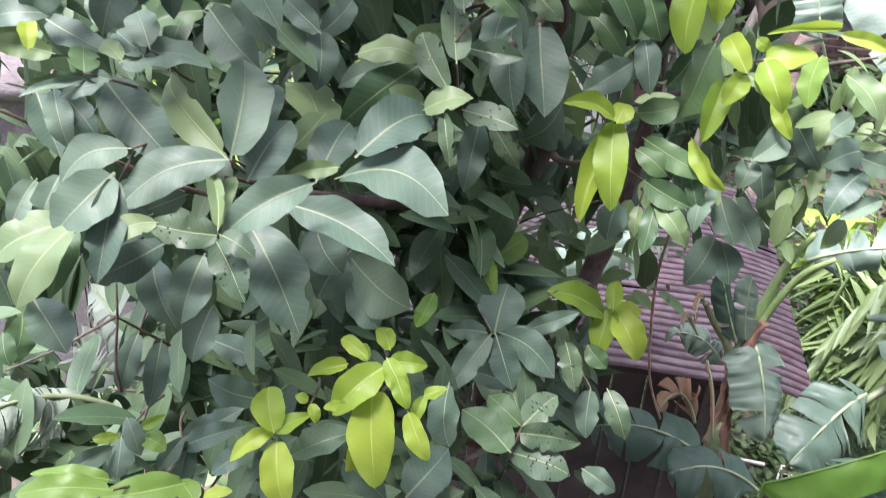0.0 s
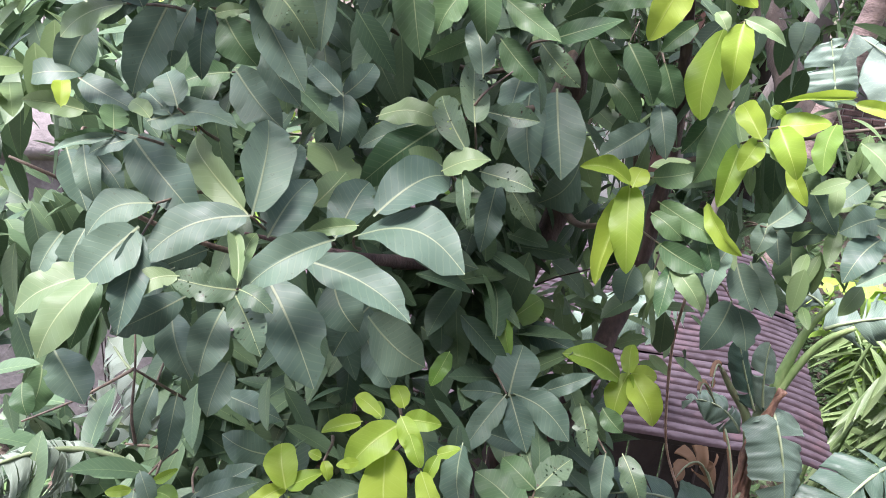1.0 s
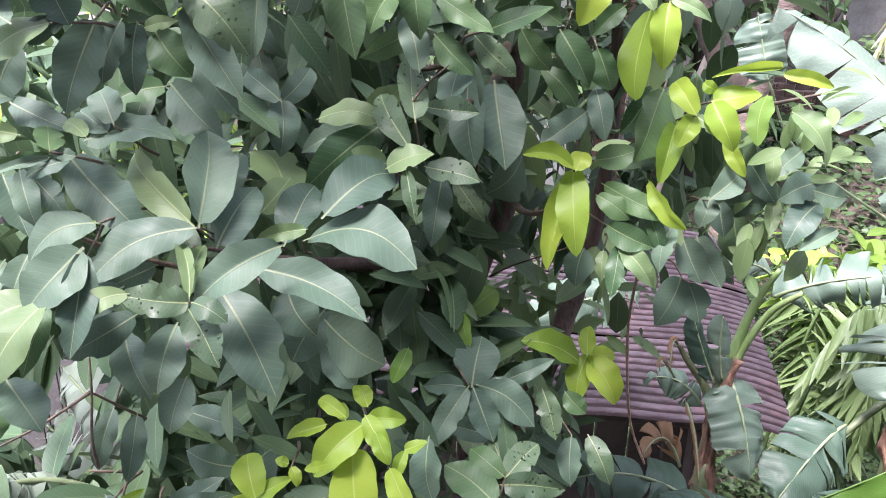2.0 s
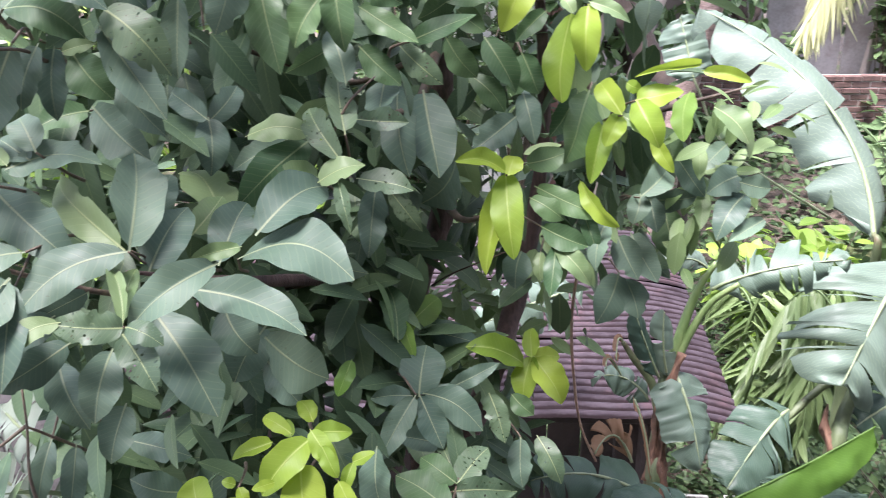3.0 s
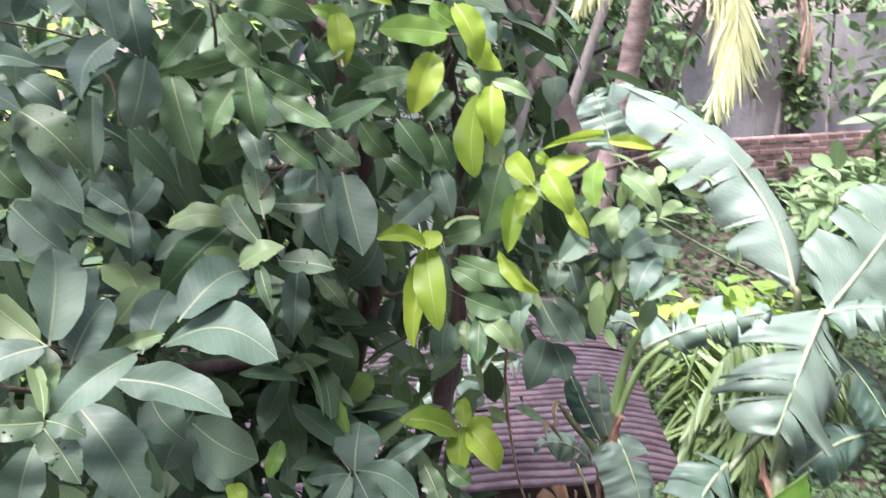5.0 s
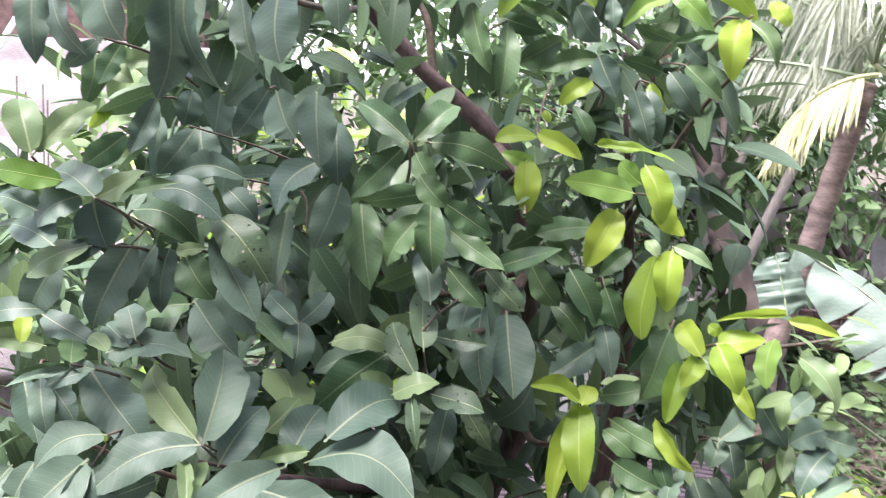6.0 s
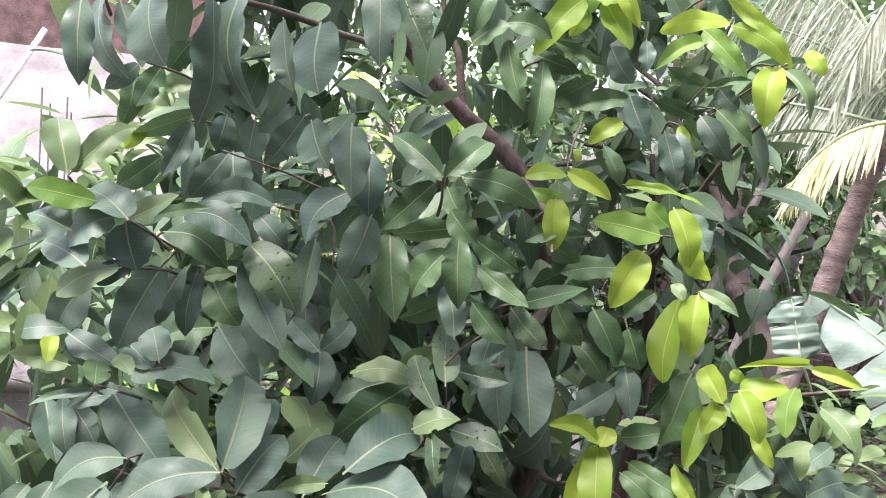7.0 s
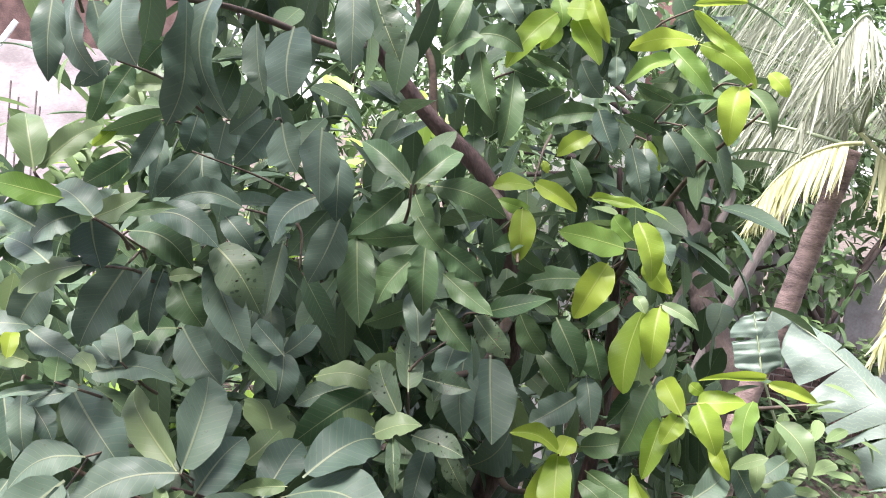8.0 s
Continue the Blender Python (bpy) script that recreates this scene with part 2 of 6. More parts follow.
# ---- geometry helpers ----


def link_mesh(name, me, material, parent=None, label="", smooth=True):
    me.materials.append(material)
    if smooth:
        me.polygons.foreach_set("use_smooth", [True] * len(me.polygons))
    ob = new(name, me)
    if parent is not None:
        adopt(ob, parent)
    return tagged(ob, label)


def adopt(ob, parent):
    ob.parent = parent
    shift = parent.location if parent.parent is None else Vector((0, 0, 0))
    ob.matrix_parent_inverse = Matrix.Translation(-shift)
    return ob


def part(name, bm, material, parent=None, label="", smooth=True):
    me = bpy.data.meshes.new(name)
    bm.to_mesh(me)
    bm.free()
    return link_mesh(name, me, material, parent, label, smooth)


def thing(name, place, label, category, group="", kind=""):
    ob = new(name)
    ob.location = place
    ob.empty_display_size = 0.1
    return tagged(ob, label, category, group, kind)


def spline(points, steps=8):
    """A smooth line through the points."""
    p = [Vector(q) for q in points]
    p = [2 * p[0] - p[1]] + p + [2 * p[-1] - p[-2]]
    out = []
    for i in range(1, len(p) - 2):
        for s in range(steps):
            t = s / steps
            a, b, c, d = p[i - 1], p[i], p[i + 1], p[i + 2]
            out.append(0.5 * (2 * b + (c - a) * t + (2 * a - 5 * b + 4 * c - d) * t * t + (3 * b - a - 3 * c + d) * t**3))
    out.append(p[-2])
    return out


def tube(line, radii, sides=8, rough=0.0, ring=0.0, bm=None, close=True):
    """A tapered round limb along a line; rough: uneven girth; ring: swelling rings as on a palm."""
    bm = bm or bmesh.new()
    n = len(line)
    if len(radii) == 2:
        radii = [radii[0] + (radii[1] - radii[0]) * i / (n - 1) for i in range(n)]
    side = Vector((0.31, 0.77, 0.55))
    rows = []
    for i, c in enumerate(line):
        ahead = (line[min(i + 1, n - 1)] - line[max(i - 1, 0)]).normalized()
        side = (side - ahead * side.dot(ahead)).normalized()
        other = ahead.cross(side)
        row = []
        for j in range(sides):
            a = 2 * math.pi * j / sides
            d = side * math.cos(a) + other * math.sin(a)
            r = radii[i] * (1 + rough * noise.noise((c + d * 0.1) * 14) + ring * (1 if i % 3 == 0 else 0))
            row.append(bm.verts.new(c + d * r))
        rows.append(row)
    for a, b in zip(rows, rows[1:]):
        for j in range(sides):
            bm.faces.new((a[j], a[(j + 1) % sides], b[(j + 1) % sides], b[j]))
    if close:
        bm.faces.new(rows[0][::-1])
        bm.faces.new(rows[-1])
    return bm


def box(bm, size, m=Matrix(), bevel=0.0):
    got = bmesh.ops.create_cube(bm, size=1.0, matrix=m @ Matrix.Diagonal((*size, 1)))
    if bevel:
        edges = list({e for v in got["verts"] for e in v.link_edges})
        bmesh.ops.bevel(bm, geom=edges, offset=bevel, segments=1, affect="EDGES")
    return bm


def scatter_leaves(name, places, ways, lengths, widths, material, parent=None, fold=0.25, stations=4, blunt=0.9, seed=1, label="", full=0.8):
    """Many small folded leaves in one mesh: each from its place along its way."""
    rng = np.random.default_rng(seed)
    n = len(places)
    ways = ways / np.linalg.norm(ways, axis=1)[:, None]
    up = np.tile([0.0, 0.0, 1.0], (n, 1)) + rng.normal(0, 0.35, (n, 3))
    side = np.cross(ways, up)
    side /= np.linalg.norm(side, axis=1)[:, None] + 1e-9
    face = np.cross(side, ways)
    per = 3 * (stations + 1)
    verts = np.zeros((n, per, 3))
    uvs = np.zeros((n, per, 2))
    sag = rng.uniform(0.02, 0.3, n)
    for s in range(stations + 1):
        v = s / stations
        w = math.sin(math.pi * min(1, max(0.0, v)) ** blunt) ** full if 0 < v < 1 else 0.06
        mid = places + ways * (lengths * v)[:, None] + face * (-sag * lengths * v * v)[:, None]
        for c, x in enumerate((-0.5, 0.0, 0.5)):
            verts[:, 3 * s + c] = mid + side * (widths * w * x)[:, None] + face * (abs(x) * widths * w * fold)[:, None]
            uvs[:, 3 * s + c] = (0.5 + x * w * 0.45, v)
    quad = []
    for s in range(stations):
        for c in range(2):
            a = 3 * s + c
            quad.append((a, a + 1, a + 4, a + 3))
    quad = np.array(quad)
    faces = (np.arange(n)[:, None, None] * per + quad[None]).reshape(-1, 4)
    me = bpy.data.meshes.new(name)
    me.vertices.add(n * per)
    me.vertices.foreach_set("co", verts.reshape(-1).astype(np.float32))
    me.loops.add(faces.size)
    me.loops.foreach_set("vertex_index", faces.reshape(-1).astype(np.int32))
    me.polygons.add(len(faces))
    me.polygons.foreach_set("loop_start", np.arange(0, faces.size, 4, dtype=np.int32))
    layer = me.uv_layers.new(name="UVMap")
    layer.data.foreach_set("uv", uvs.reshape(-1, 2)[faces.reshape(-1)].reshape(-1).astype(np.float32))
    me.update()
    me.validate()
    return link_mesh(name, me, material, parent, label)


# ---- leaves of the fruit tree ----


def leaf_mesh(name, seed, shape="mature", arch=0.1, fold=0.2, bend=0.0, wave=0.02, bites=0, twist=0.0, curl=0.0, cup=0.0):
    """A leaf one long and one wide at most, from (0, 0, 0) to (0, 1, 0), with its face up; bites: rounded notches eaten from the margin."""
    rng = random.Random(seed)
    nv, nu = (44, 12) if shape != "lime" else (30, 10)
    bm = bmesh.new()
    layer = bm.loops.layers.uv.new("UVMap")
    grid, spots = [], {}
    phase, fat, point = rng.uniform(0, 6), rng.uniform(0.84, 1.1), rng.uniform(0.82, 0.9)
    notch = [(rng.choice((-1, 1)), rng.uniform(0.3, 0.93), rng.uniform(0.03, 0.075), rng.uniform(0.08, 0.3)) for _ in range(bites)]
    stalk = 0.06
    for i in range(nv + 1):
        v = i / nv
        if shape == "lime":
            w = math.sin(math.pi * v**0.92) ** 0.58
        else:
            w = math.sin(math.pi * v**fat) ** 0.64 * (1.0 if v < point else 1.0 - 0.4 * (v - point) / (1 - point))
        w = max(w, 0.05 if v < 0.5 else 0.012)
        if v < stalk:
            w = 0.055
        row = []
        for j in range(nu + 1):
            u = 2 * j / nu - 1
            s = 1 if u > 0 else -1
            edge = 1 + 0.05 * math.sin(6.5 * v + phase + 1.6 * s) + 0.022 * math.sin(17 * v + 2 * phase + s) + 0.01 * math.sin(39 * v + phase * 3 - s)
            for side, at, reach, deep in notch:
                if side == s and abs(v - at) < reach:
                    edge *= 1 - deep * math.sqrt(1 - ((v - at) / reach) ** 2)
            x = 0.5 * u * w * edge + bend * math.sin(math.pi * v)
            z = arch * math.sin(math.pi * v) + fold * 0.38 * (abs(u) ** 1.3) * w * 0.5 - cup * (u * w) ** 2
            z += wave * math.sin(15 * v + phase + 2.2 * s) * abs(u) ** 1.5 * w + twist * u * w * (v - 0.4) - curl * max(0, v - 0.6) ** 2
            p = bm.verts.new((x, v, z))
            spots[p] = (0.5 + 0.5 * u * w * 0.42, v)
            row.append(p)
        grid.append(row)
    for i in range(nv):
        for j in range(nu):
            f = bm.faces.new((grid[i][j], grid[i][j + 1], grid[i + 1][j + 1], grid[i + 1][j]))
            for loop in f.loops:
                loop[layer].uv = spots[loop.vert]
    me = bpy.data.meshes.new(name)
    bm.to_mesh(me)
    bm.free()
    me.polygons.foreach_set("use_smooth", [True] * len(me.polygons))
    return me


def family(material, shape, count, seed, bites=0):
    rng = random.Random(seed)
    made = {}
    for turn in (0, 1, -1):
        made[turn] = []
        for i in range(count):
            arch, fold, bow = rng.uniform(-0.02, 0.17), rng.uniform(0.1, 0.72), rng.uniform(-0.8, 0.8)
            sway = 0.1 * bow if turn == 0 else 0.28 * turn * rng.uniform(0.8, 1.1)
            me = leaf_mesh("leaf", seed * 100 + i + 10 * turn, shape, arch, fold, sway, rng.uniform(0.012, 0.035), rng.randint(0, bites), rng.uniform(-0.25, 0.25), rng.uniform(0, 0.9), rng.uniform(0, 0.07))
            me.materials.append(material)
            made[turn].append(me)
    return made


MATURE = family(M_MATURE, "mature", 16, 1, 1)
MIDGREEN = family(M_MIDGREEN, "mature", 12, 5, 1)
YOUNG = family(M_YOUNG, "mature", 8, 2, 2)
LIME = family(M_LIME, "lime", 8, 3)
EATEN = family(M_EATEN, "mature", 8, 4, 4)
FRESH = family(M_FRESH, "lime", 8, 6)

tree = thing("fruit_tree", (0.15, 1.95, 0.0), "broadleaf fruit tree with dark glossy leaves and lime-green new shoots", "tree")
leaf_count = 0
leaf_feet = []


def leaf(foot, tip, width, turn, kin, bend=0):
    """One leaf of the tree from its foot to its tip, its face turned about its length."""
    global leaf_count
    foot, tip = Vector(foot), Vector(tip)
    long = (tip - foot).length
    y = (tip - foot) / long
    up = (Vector((0, 0, 1)) - y * y.z).normalized()
    z = Matrix.Rotation(radians(turn), 3, y) @ up
    x = y.cross(z)
    forms = kin[bend]
    ob = new("leaf", forms[leaf_count % len(forms)])
    m = Matrix((x * width, y * long, z * long)).transposed().to_4x4()
    m.translation = foot
    adopt(ob, tree)
    ob.matrix_basis = m
    leaf_count += 1
    leaf_feet.append((foot, tip))


# leaves begin
leaf((-0.204, 1.141, 3.774), (-0.204, 1.270, 3.863), 0.068, 34, MATURE)
leaf((-0.213, 1.163, 3.767), (-0.322, 1.286, 3.830), 0.049, -55, YOUNG)
leaf((-0.204, 1.145, 3.773), (-0.326, 1.088, 3.727), 0.059, -38, MATURE, 1)
leaf((-0.189, 1.161, 3.738), (-0.147, 1.249, 3.791), 0.062, 21, MATURE)
leaf((-0.100, 1.127, 3.758), (-0.205, 1.072, 3.708), 0.051, -46, MATURE)
leaf((-0.144, 1.156, 3.714), (-0.002, 1.092, 3.674), 0.058, 31, MATURE, -1)
leaf((-0.087, 1.216, 3.724), (0.061, 1.164, 3.709), 0.090, 20, MATURE, -1)
leaf((-0.062, 1.216, 3.755), (0.036, 1.308, 3.793), 0.069, 31, MATURE)
leaf((-0.112, 1.211, 3.718), (-0.077, 1.303, 3.777), 0.058, 11, MATURE)
leaf((-0.117, 1.337, 3.733), (-0.169, 1.431, 3.790), 0.085, 15, YOUNG)
leaf((-0.150, 1.267, 3.741), (-0.111, 1.328, 3.775), 0.045, 32, YOUNG)
leaf((-0.197, 1.248, 3.763), (-0.176, 1.325, 3.814), 0.040, 19, MATURE)
leaf((-0.079, 1.204, 3.746), (-0.145, 1.185, 3.739), 0.023, -60, YOUNG)
leaf((-0.204, 1.062, 3.715), (-0.229, 1.140, 3.765), 0.019, -10, YOUNG, 1)
leaf((-0.215, 1.102, 3.699), (-0.205, 1.169, 3.743), 0.027, 4, YOUNG)
leaf((-0.201, 1.063, 3.713), (-0.281, 1.054, 3.730), 0.042, -50, EATEN)
leaf((-0.268, 1.057, 3.729), (-0.319, 1.033, 3.708), 0.030, -42, YOUNG, 1)
leaf((-0.200, 1.056, 3.718), (-0.157, 1.034, 3.703), 0.032, 29, EATEN)
leaf((-0.204, 1.055, 3.710), (-0.167, 1.008, 3.661), 0.042, 33, EATEN)
leaf((-0.188, 1.146, 3.693), (-0.112, 1.052, 3.594), 0.076, 23, MATURE)
leaf((-0.229, 1.097, 3.670), (-0.248, 1.041, 3.606), 0.049, -27, MATURE)
leaf((-0.368, 1.209, 3.844), (-0.270, 1.135, 3.772), 0.065, 39, MATURE)
leaf((-0.314, 1.127, 3.787), (-0.388, 1.089, 3.754), 0.050, -41, MATURE, 1)
leaf((-0.321, 1.086, 3.774), (-0.379, 1.034, 3.719), 0.064, -40, MATURE)
leaf((-0.321, 1.085, 3.772), (-0.325, 1.004, 3.678), 0.042, -19, MATURE)
leaf((-0.359, 1.060, 3.724), (-0.448, 1.018, 3.692), 0.055, -27, YOUNG)
leaf((-0.353, 1.041, 3.730), (-0.406, 0.976, 3.659), 0.051, -15, YOUNG)
leaf((-0.374, 1.089, 3.700), (-0.393, 1.032, 3.635), 0.029, -35, MIDGREEN)
leaf((-0.454, 1.215, 3.818), (-0.412, 1.160, 3.758), 0.041, 8, MATURE)
leaf((-0.414, 1.174, 3.839), (-0.387, 1.126, 3.784), 0.032, 17, MATURE)
leaf((-0.408, 1.180, 3.832), (-0.358, 1.143, 3.797), 0.033, 14, MATURE)
leaf((-0.446, 1.163, 3.725), (-0.469, 1.120, 3.676), 0.034, -39, MATURE)
leaf((-0.399, 1.125, 3.751), (-0.415, 1.085, 3.705), 0.034, -22, MATURE)
leaf((-0.424, 1.204, 3.911), (-0.343, 1.168, 3.887), 0.039, 32, MATURE)
leaf((-0.401, 1.177, 3.925), (-0.472, 1.158, 3.921), 0.036, -37, MATURE)
leaf((-0.403, 1.100, 3.904), (-0.414, 1.136, 3.929), 0.020, 14, LIME)
leaf((-0.398, 1.156, 3.885), (-0.470, 1.145, 3.897), 0.028, -71, YOUNG)
leaf((-0.357, 1.128, 3.874), (-0.367, 1.162, 3.897), 0.034, 18, MIDGREEN)
leaf((-0.357, 1.133, 3.869), (-0.421, 1.112, 3.861), 0.016, -89, MIDGREEN)
leaf((-0.357, 1.132, 3.866), (-0.427, 1.106, 3.850), 0.013, -54, MATURE)
leaf((-0.333, 1.141, 3.864), (-0.362, 1.138, 3.871), 0.018, -46, MATURE)
leaf((-0.338, 1.138, 3.862), (-0.386, 1.118, 3.848), 0.025, -35, MATURE)
leaf((-0.321, 1.148, 3.884), (-0.355, 1.178, 3.896), 0.023, -21, YOUNG)
leaf((-0.313, 1.226, 3.877), (-0.344, 1.279, 3.911), 0.041, -24, MATURE)
leaf((-0.323, 1.233, 3.864), (-0.372, 1.278, 3.884), 0.040, -29, MATURE)
leaf((-0.355, 1.233, 3.855), (-0.235, 1.206, 3.866), 0.060, 26, MATURE, -1)
leaf((-0.390, 1.259, 3.931), (-0.354, 1.226, 3.897), 0.033, 35, MATURE)
leaf((-0.284, 1.385, 3.888), (-0.353, 1.360, 3.873), 0.042, -48, MIDGREEN)
leaf((-0.272, 1.355, 3.901), (-0.198, 1.293, 3.840), 0.063, 62, MATURE)
leaf((-0.298, 1.133, 3.701), (-0.357, 1.096, 3.666), 0.049, -35, MATURE)
leaf((-0.263, 1.162, 3.716), (-0.325, 1.136, 3.695), 0.034, -58, MATURE)
leaf((-0.271, 1.085, 3.688), (-0.351, 1.045, 3.653), 0.043, -55, MATURE)
leaf((-0.316, 1.164, 3.621), (-0.278, 1.105, 3.558), 0.051, 21, MATURE)
leaf((-0.242, 1.159, 3.555), (-0.262, 1.110, 3.499), 0.048, -18, MATURE)
leaf((-0.419, 1.046, 3.626), (-0.369, 1.002, 3.582), 0.052, 15, MATURE)
leaf((-0.446, 1.068, 3.587), (-0.451, 1.029, 3.542), 0.037, -43, MIDGREEN)
leaf((-0.293, 1.308, 3.399), (-0.196, 1.272, 3.385), 0.042, 45, MATURE)
leaf((-0.183, 1.144, 3.417), (-0.251, 1.143, 3.445), 0.052, -71, MATURE)
leaf((-0.285, 1.115, 3.365), (-0.202, 1.118, 3.418), 0.037, 56, MATURE)
leaf((-0.280, 1.096, 3.367), (-0.194, 1.094, 3.411), 0.033, 43, MATURE)
leaf((-0.269, 1.097, 3.380), (-0.278, 1.054, 3.331), 0.036, -42, MATURE)
leaf((-0.272, 1.086, 3.393), (-0.301, 1.055, 3.360), 0.025, -36, MATURE)
leaf((-0.173, 1.065, 3.408), (-0.227, 1.033, 3.378), 0.031, -43, MATURE)
leaf((-0.315, 1.055, 3.433), (-0.286, 1.057, 3.452), 0.014, 61, LIME)
leaf((-0.340, 1.044, 3.426), (-0.373, 1.036, 3.425), 0.015, -54, LIME)
leaf((-0.315, 1.051, 3.419), (-0.282, 1.038, 3.412), 0.029, 20, FRESH)
leaf((-0.336, 1.063, 3.442), (-0.312, 1.031, 3.407), 0.026, 15, MATURE)
leaf((-0.351, 1.076, 3.397), (-0.352, 1.040, 3.355), 0.038, 1, MATURE)
leaf((-0.357, 1.063, 3.393), (-0.413, 1.033, 3.369), 0.030, -65, MATURE)
leaf((-0.314, 0.941, 3.435), (-0.417, 0.920, 3.442), 0.033, -29, FRESH)
leaf((-0.328, 0.975, 3.417), (-0.419, 0.964, 3.436), 0.025, -24, FRESH)
leaf((-0.238, 0.969, 3.424), (-0.332, 0.944, 3.419), 0.043, -46, FRESH)
leaf((-0.239, 1.002, 3.358), (-0.270, 1.033, 3.368), 0.034, 3, FRESH)
leaf((-0.228, 0.999, 3.372), (-0.192, 0.998, 3.388), 0.019, 23, LIME)
leaf((-0.324, 1.110, 3.543), (-0.338, 1.058, 3.483), 0.030, -22, MATURE)
leaf((-0.296, 1.108, 3.533), (-0.301, 1.052, 3.468), 0.032, -30, MATURE)
leaf((-0.449, 1.023, 3.592), (-0.436, 0.997, 3.564), 0.029, 18, MIDGREEN)
leaf((-0.007, 1.108, 3.511), (-0.073, 1.062, 3.464), 0.047, -29, LIME)
leaf((-0.023, 1.092, 3.488), (-0.011, 1.007, 3.393), 0.062, -2, LIME)
leaf((-0.037, 1.101, 3.430), (-0.048, 1.052, 3.375), 0.038, -40, LIME)
leaf((0.024, 1.050, 3.485), (0.050, 1.008, 3.441), 0.031, 50, LIME)
leaf((-0.007, 1.093, 3.535), (0.024, 1.056, 3.497), 0.028, 30, LIME)
leaf((-0.056, 1.106, 3.512), (-0.108, 1.091, 3.505), 0.025, -24, LIME)
leaf((-0.004, 1.097, 3.526), (0.045, 1.086, 3.530), 0.028, 54, LIME)
leaf((-0.003, 1.111, 3.533), (-0.020, 1.142, 3.549), 0.026, -14, LIME)
leaf((-0.031, 1.105, 3.522), (-0.070, 1.139, 3.530), 0.022, -36, LIME)
leaf((0.043, 1.078, 3.489), (0.072, 1.077, 3.503), 0.019, 28, LIME)
leaf((0.045, 1.069, 3.496), (0.030, 1.045, 3.469), 0.018, -26, LIME)
leaf((0.006, 1.073, 3.523), (0.023, 1.044, 3.493), 0.023, 37, LIME)
leaf((-0.054, 1.058, 3.485), (-0.082, 1.050, 3.483), 0.014, -56, LIME)
leaf((-0.034, 1.139, 3.493), (-0.044, 1.164, 3.507), 0.020, -23, LIME)
leaf((-0.144, 1.043, 3.444), (-0.161, 1.101, 3.476), 0.043, -8, LIME)
leaf((-0.145, 1.058, 3.439), (-0.199, 1.026, 3.410), 0.025, -31, LIME)
leaf((-0.142, 1.051, 3.428), (-0.125, 0.993, 3.364), 0.044, 14, LIME)
leaf((-0.147, 1.053, 3.441), (-0.100, 1.054, 3.469), 0.028, 26, LIME)
leaf((-0.099, 1.058, 3.483), (-0.090, 1.041, 3.465), 0.017, -7, LIME)
leaf((-0.102, 1.059, 3.486), (-0.118, 1.059, 3.494), 0.015, -35, LIME)
leaf((-0.066, 1.284, 3.588), (-0.113, 1.231, 3.530), 0.065, -34, MATURE)
leaf((-0.067, 1.256, 3.585), (0.016, 1.201, 3.538), 0.098, 91, MATURE)
leaf((-0.068, 1.260, 3.546), (-0.025, 1.212, 3.496), 0.060, 61, MATURE)
leaf((-0.116, 1.248, 3.640), (-0.077, 1.201, 3.591), 0.066, 40, MATURE)
leaf((0.162, 1.426, 3.359), (0.089, 1.355, 3.281), 0.046, -30, MATURE)
leaf((0.169, 1.435, 3.353), (0.201, 1.370, 3.282), 0.051, 25, MATURE)
leaf((0.175, 1.439, 3.353), (0.271, 1.379, 3.305), 0.058, 60, MATURE, -1)
leaf((0.186, 1.487, 3.322), (0.264, 1.459, 3.314), 0.045, 37, MATURE)
leaf((0.172, 1.476, 3.322), (0.200, 1.568, 3.379), 0.083, 19, MATURE)
leaf((0.161, 1.473, 3.327), (0.086, 1.462, 3.336), 0.038, -52, MATURE)
leaf((0.226, 1.488, 3.326), (0.319, 1.484, 3.374), 0.034, 55, MATURE)
leaf((0.211, 1.438, 3.243), (0.125, 1.436, 3.273), 0.045, -50, MATURE)
leaf((0.078, 1.123, 3.478), (0.077, 1.067, 3.414), 0.051, 39, MATURE)
leaf((0.193, 1.244, 3.254), (0.115, 1.324, 3.273), 0.071, -14, MIDGREEN)
leaf((0.206, 1.290, 3.256), (0.306, 1.263, 3.263), 0.050, 65, EATEN)
leaf((0.188, 1.276, 3.229), (0.292, 1.241, 3.222), 0.065, 15, EATEN)
leaf((0.213, 1.292, 3.268), (0.159, 1.351, 3.285), 0.045, -34, MIDGREEN)
leaf((0.212, 1.292, 3.267), (0.277, 1.355, 3.292), 0.050, 19, EATEN)
leaf((0.220, 1.326, 3.245), (0.200, 1.390, 3.279), 0.039, -10, EATEN)
leaf((0.159, 1.293, 3.213), (0.156, 1.253, 3.169), 0.046, -30, MATURE)
leaf((0.389, 1.571, 3.313), (0.277, 1.574, 3.365), 0.059, -33, LIME)
leaf((0.404, 1.576, 3.330), (0.373, 1.520, 3.265), 0.050, 5, LIME)
leaf((0.407, 1.574, 3.326), (0.453, 1.511, 3.260), 0.064, 18, LIME)
leaf((0.397, 1.550, 3.339), (0.407, 1.608, 3.376), 0.034, -17, LIME)
leaf((0.415, 1.604, 3.310), (0.463, 1.592, 3.314), 0.041, 39, LIME)
leaf((0.159, 1.646, 3.366), (0.246, 1.725, 3.398), 0.058, 38, FRESH)
leaf((0.155, 1.584, 3.423), (0.172, 1.534, 3.368), 0.030, 33, FRESH)
leaf((0.142, 1.531, 3.405), (0.135, 1.644, 3.478), 0.055, 21, MIDGREEN)
leaf((0.189, 1.680, 3.352), (0.314, 1.631, 3.333), 0.055, 47, MATURE)
leaf((0.028, 1.117, 3.271), (0.094, 1.197, 3.303), 0.067, 33, MATURE)
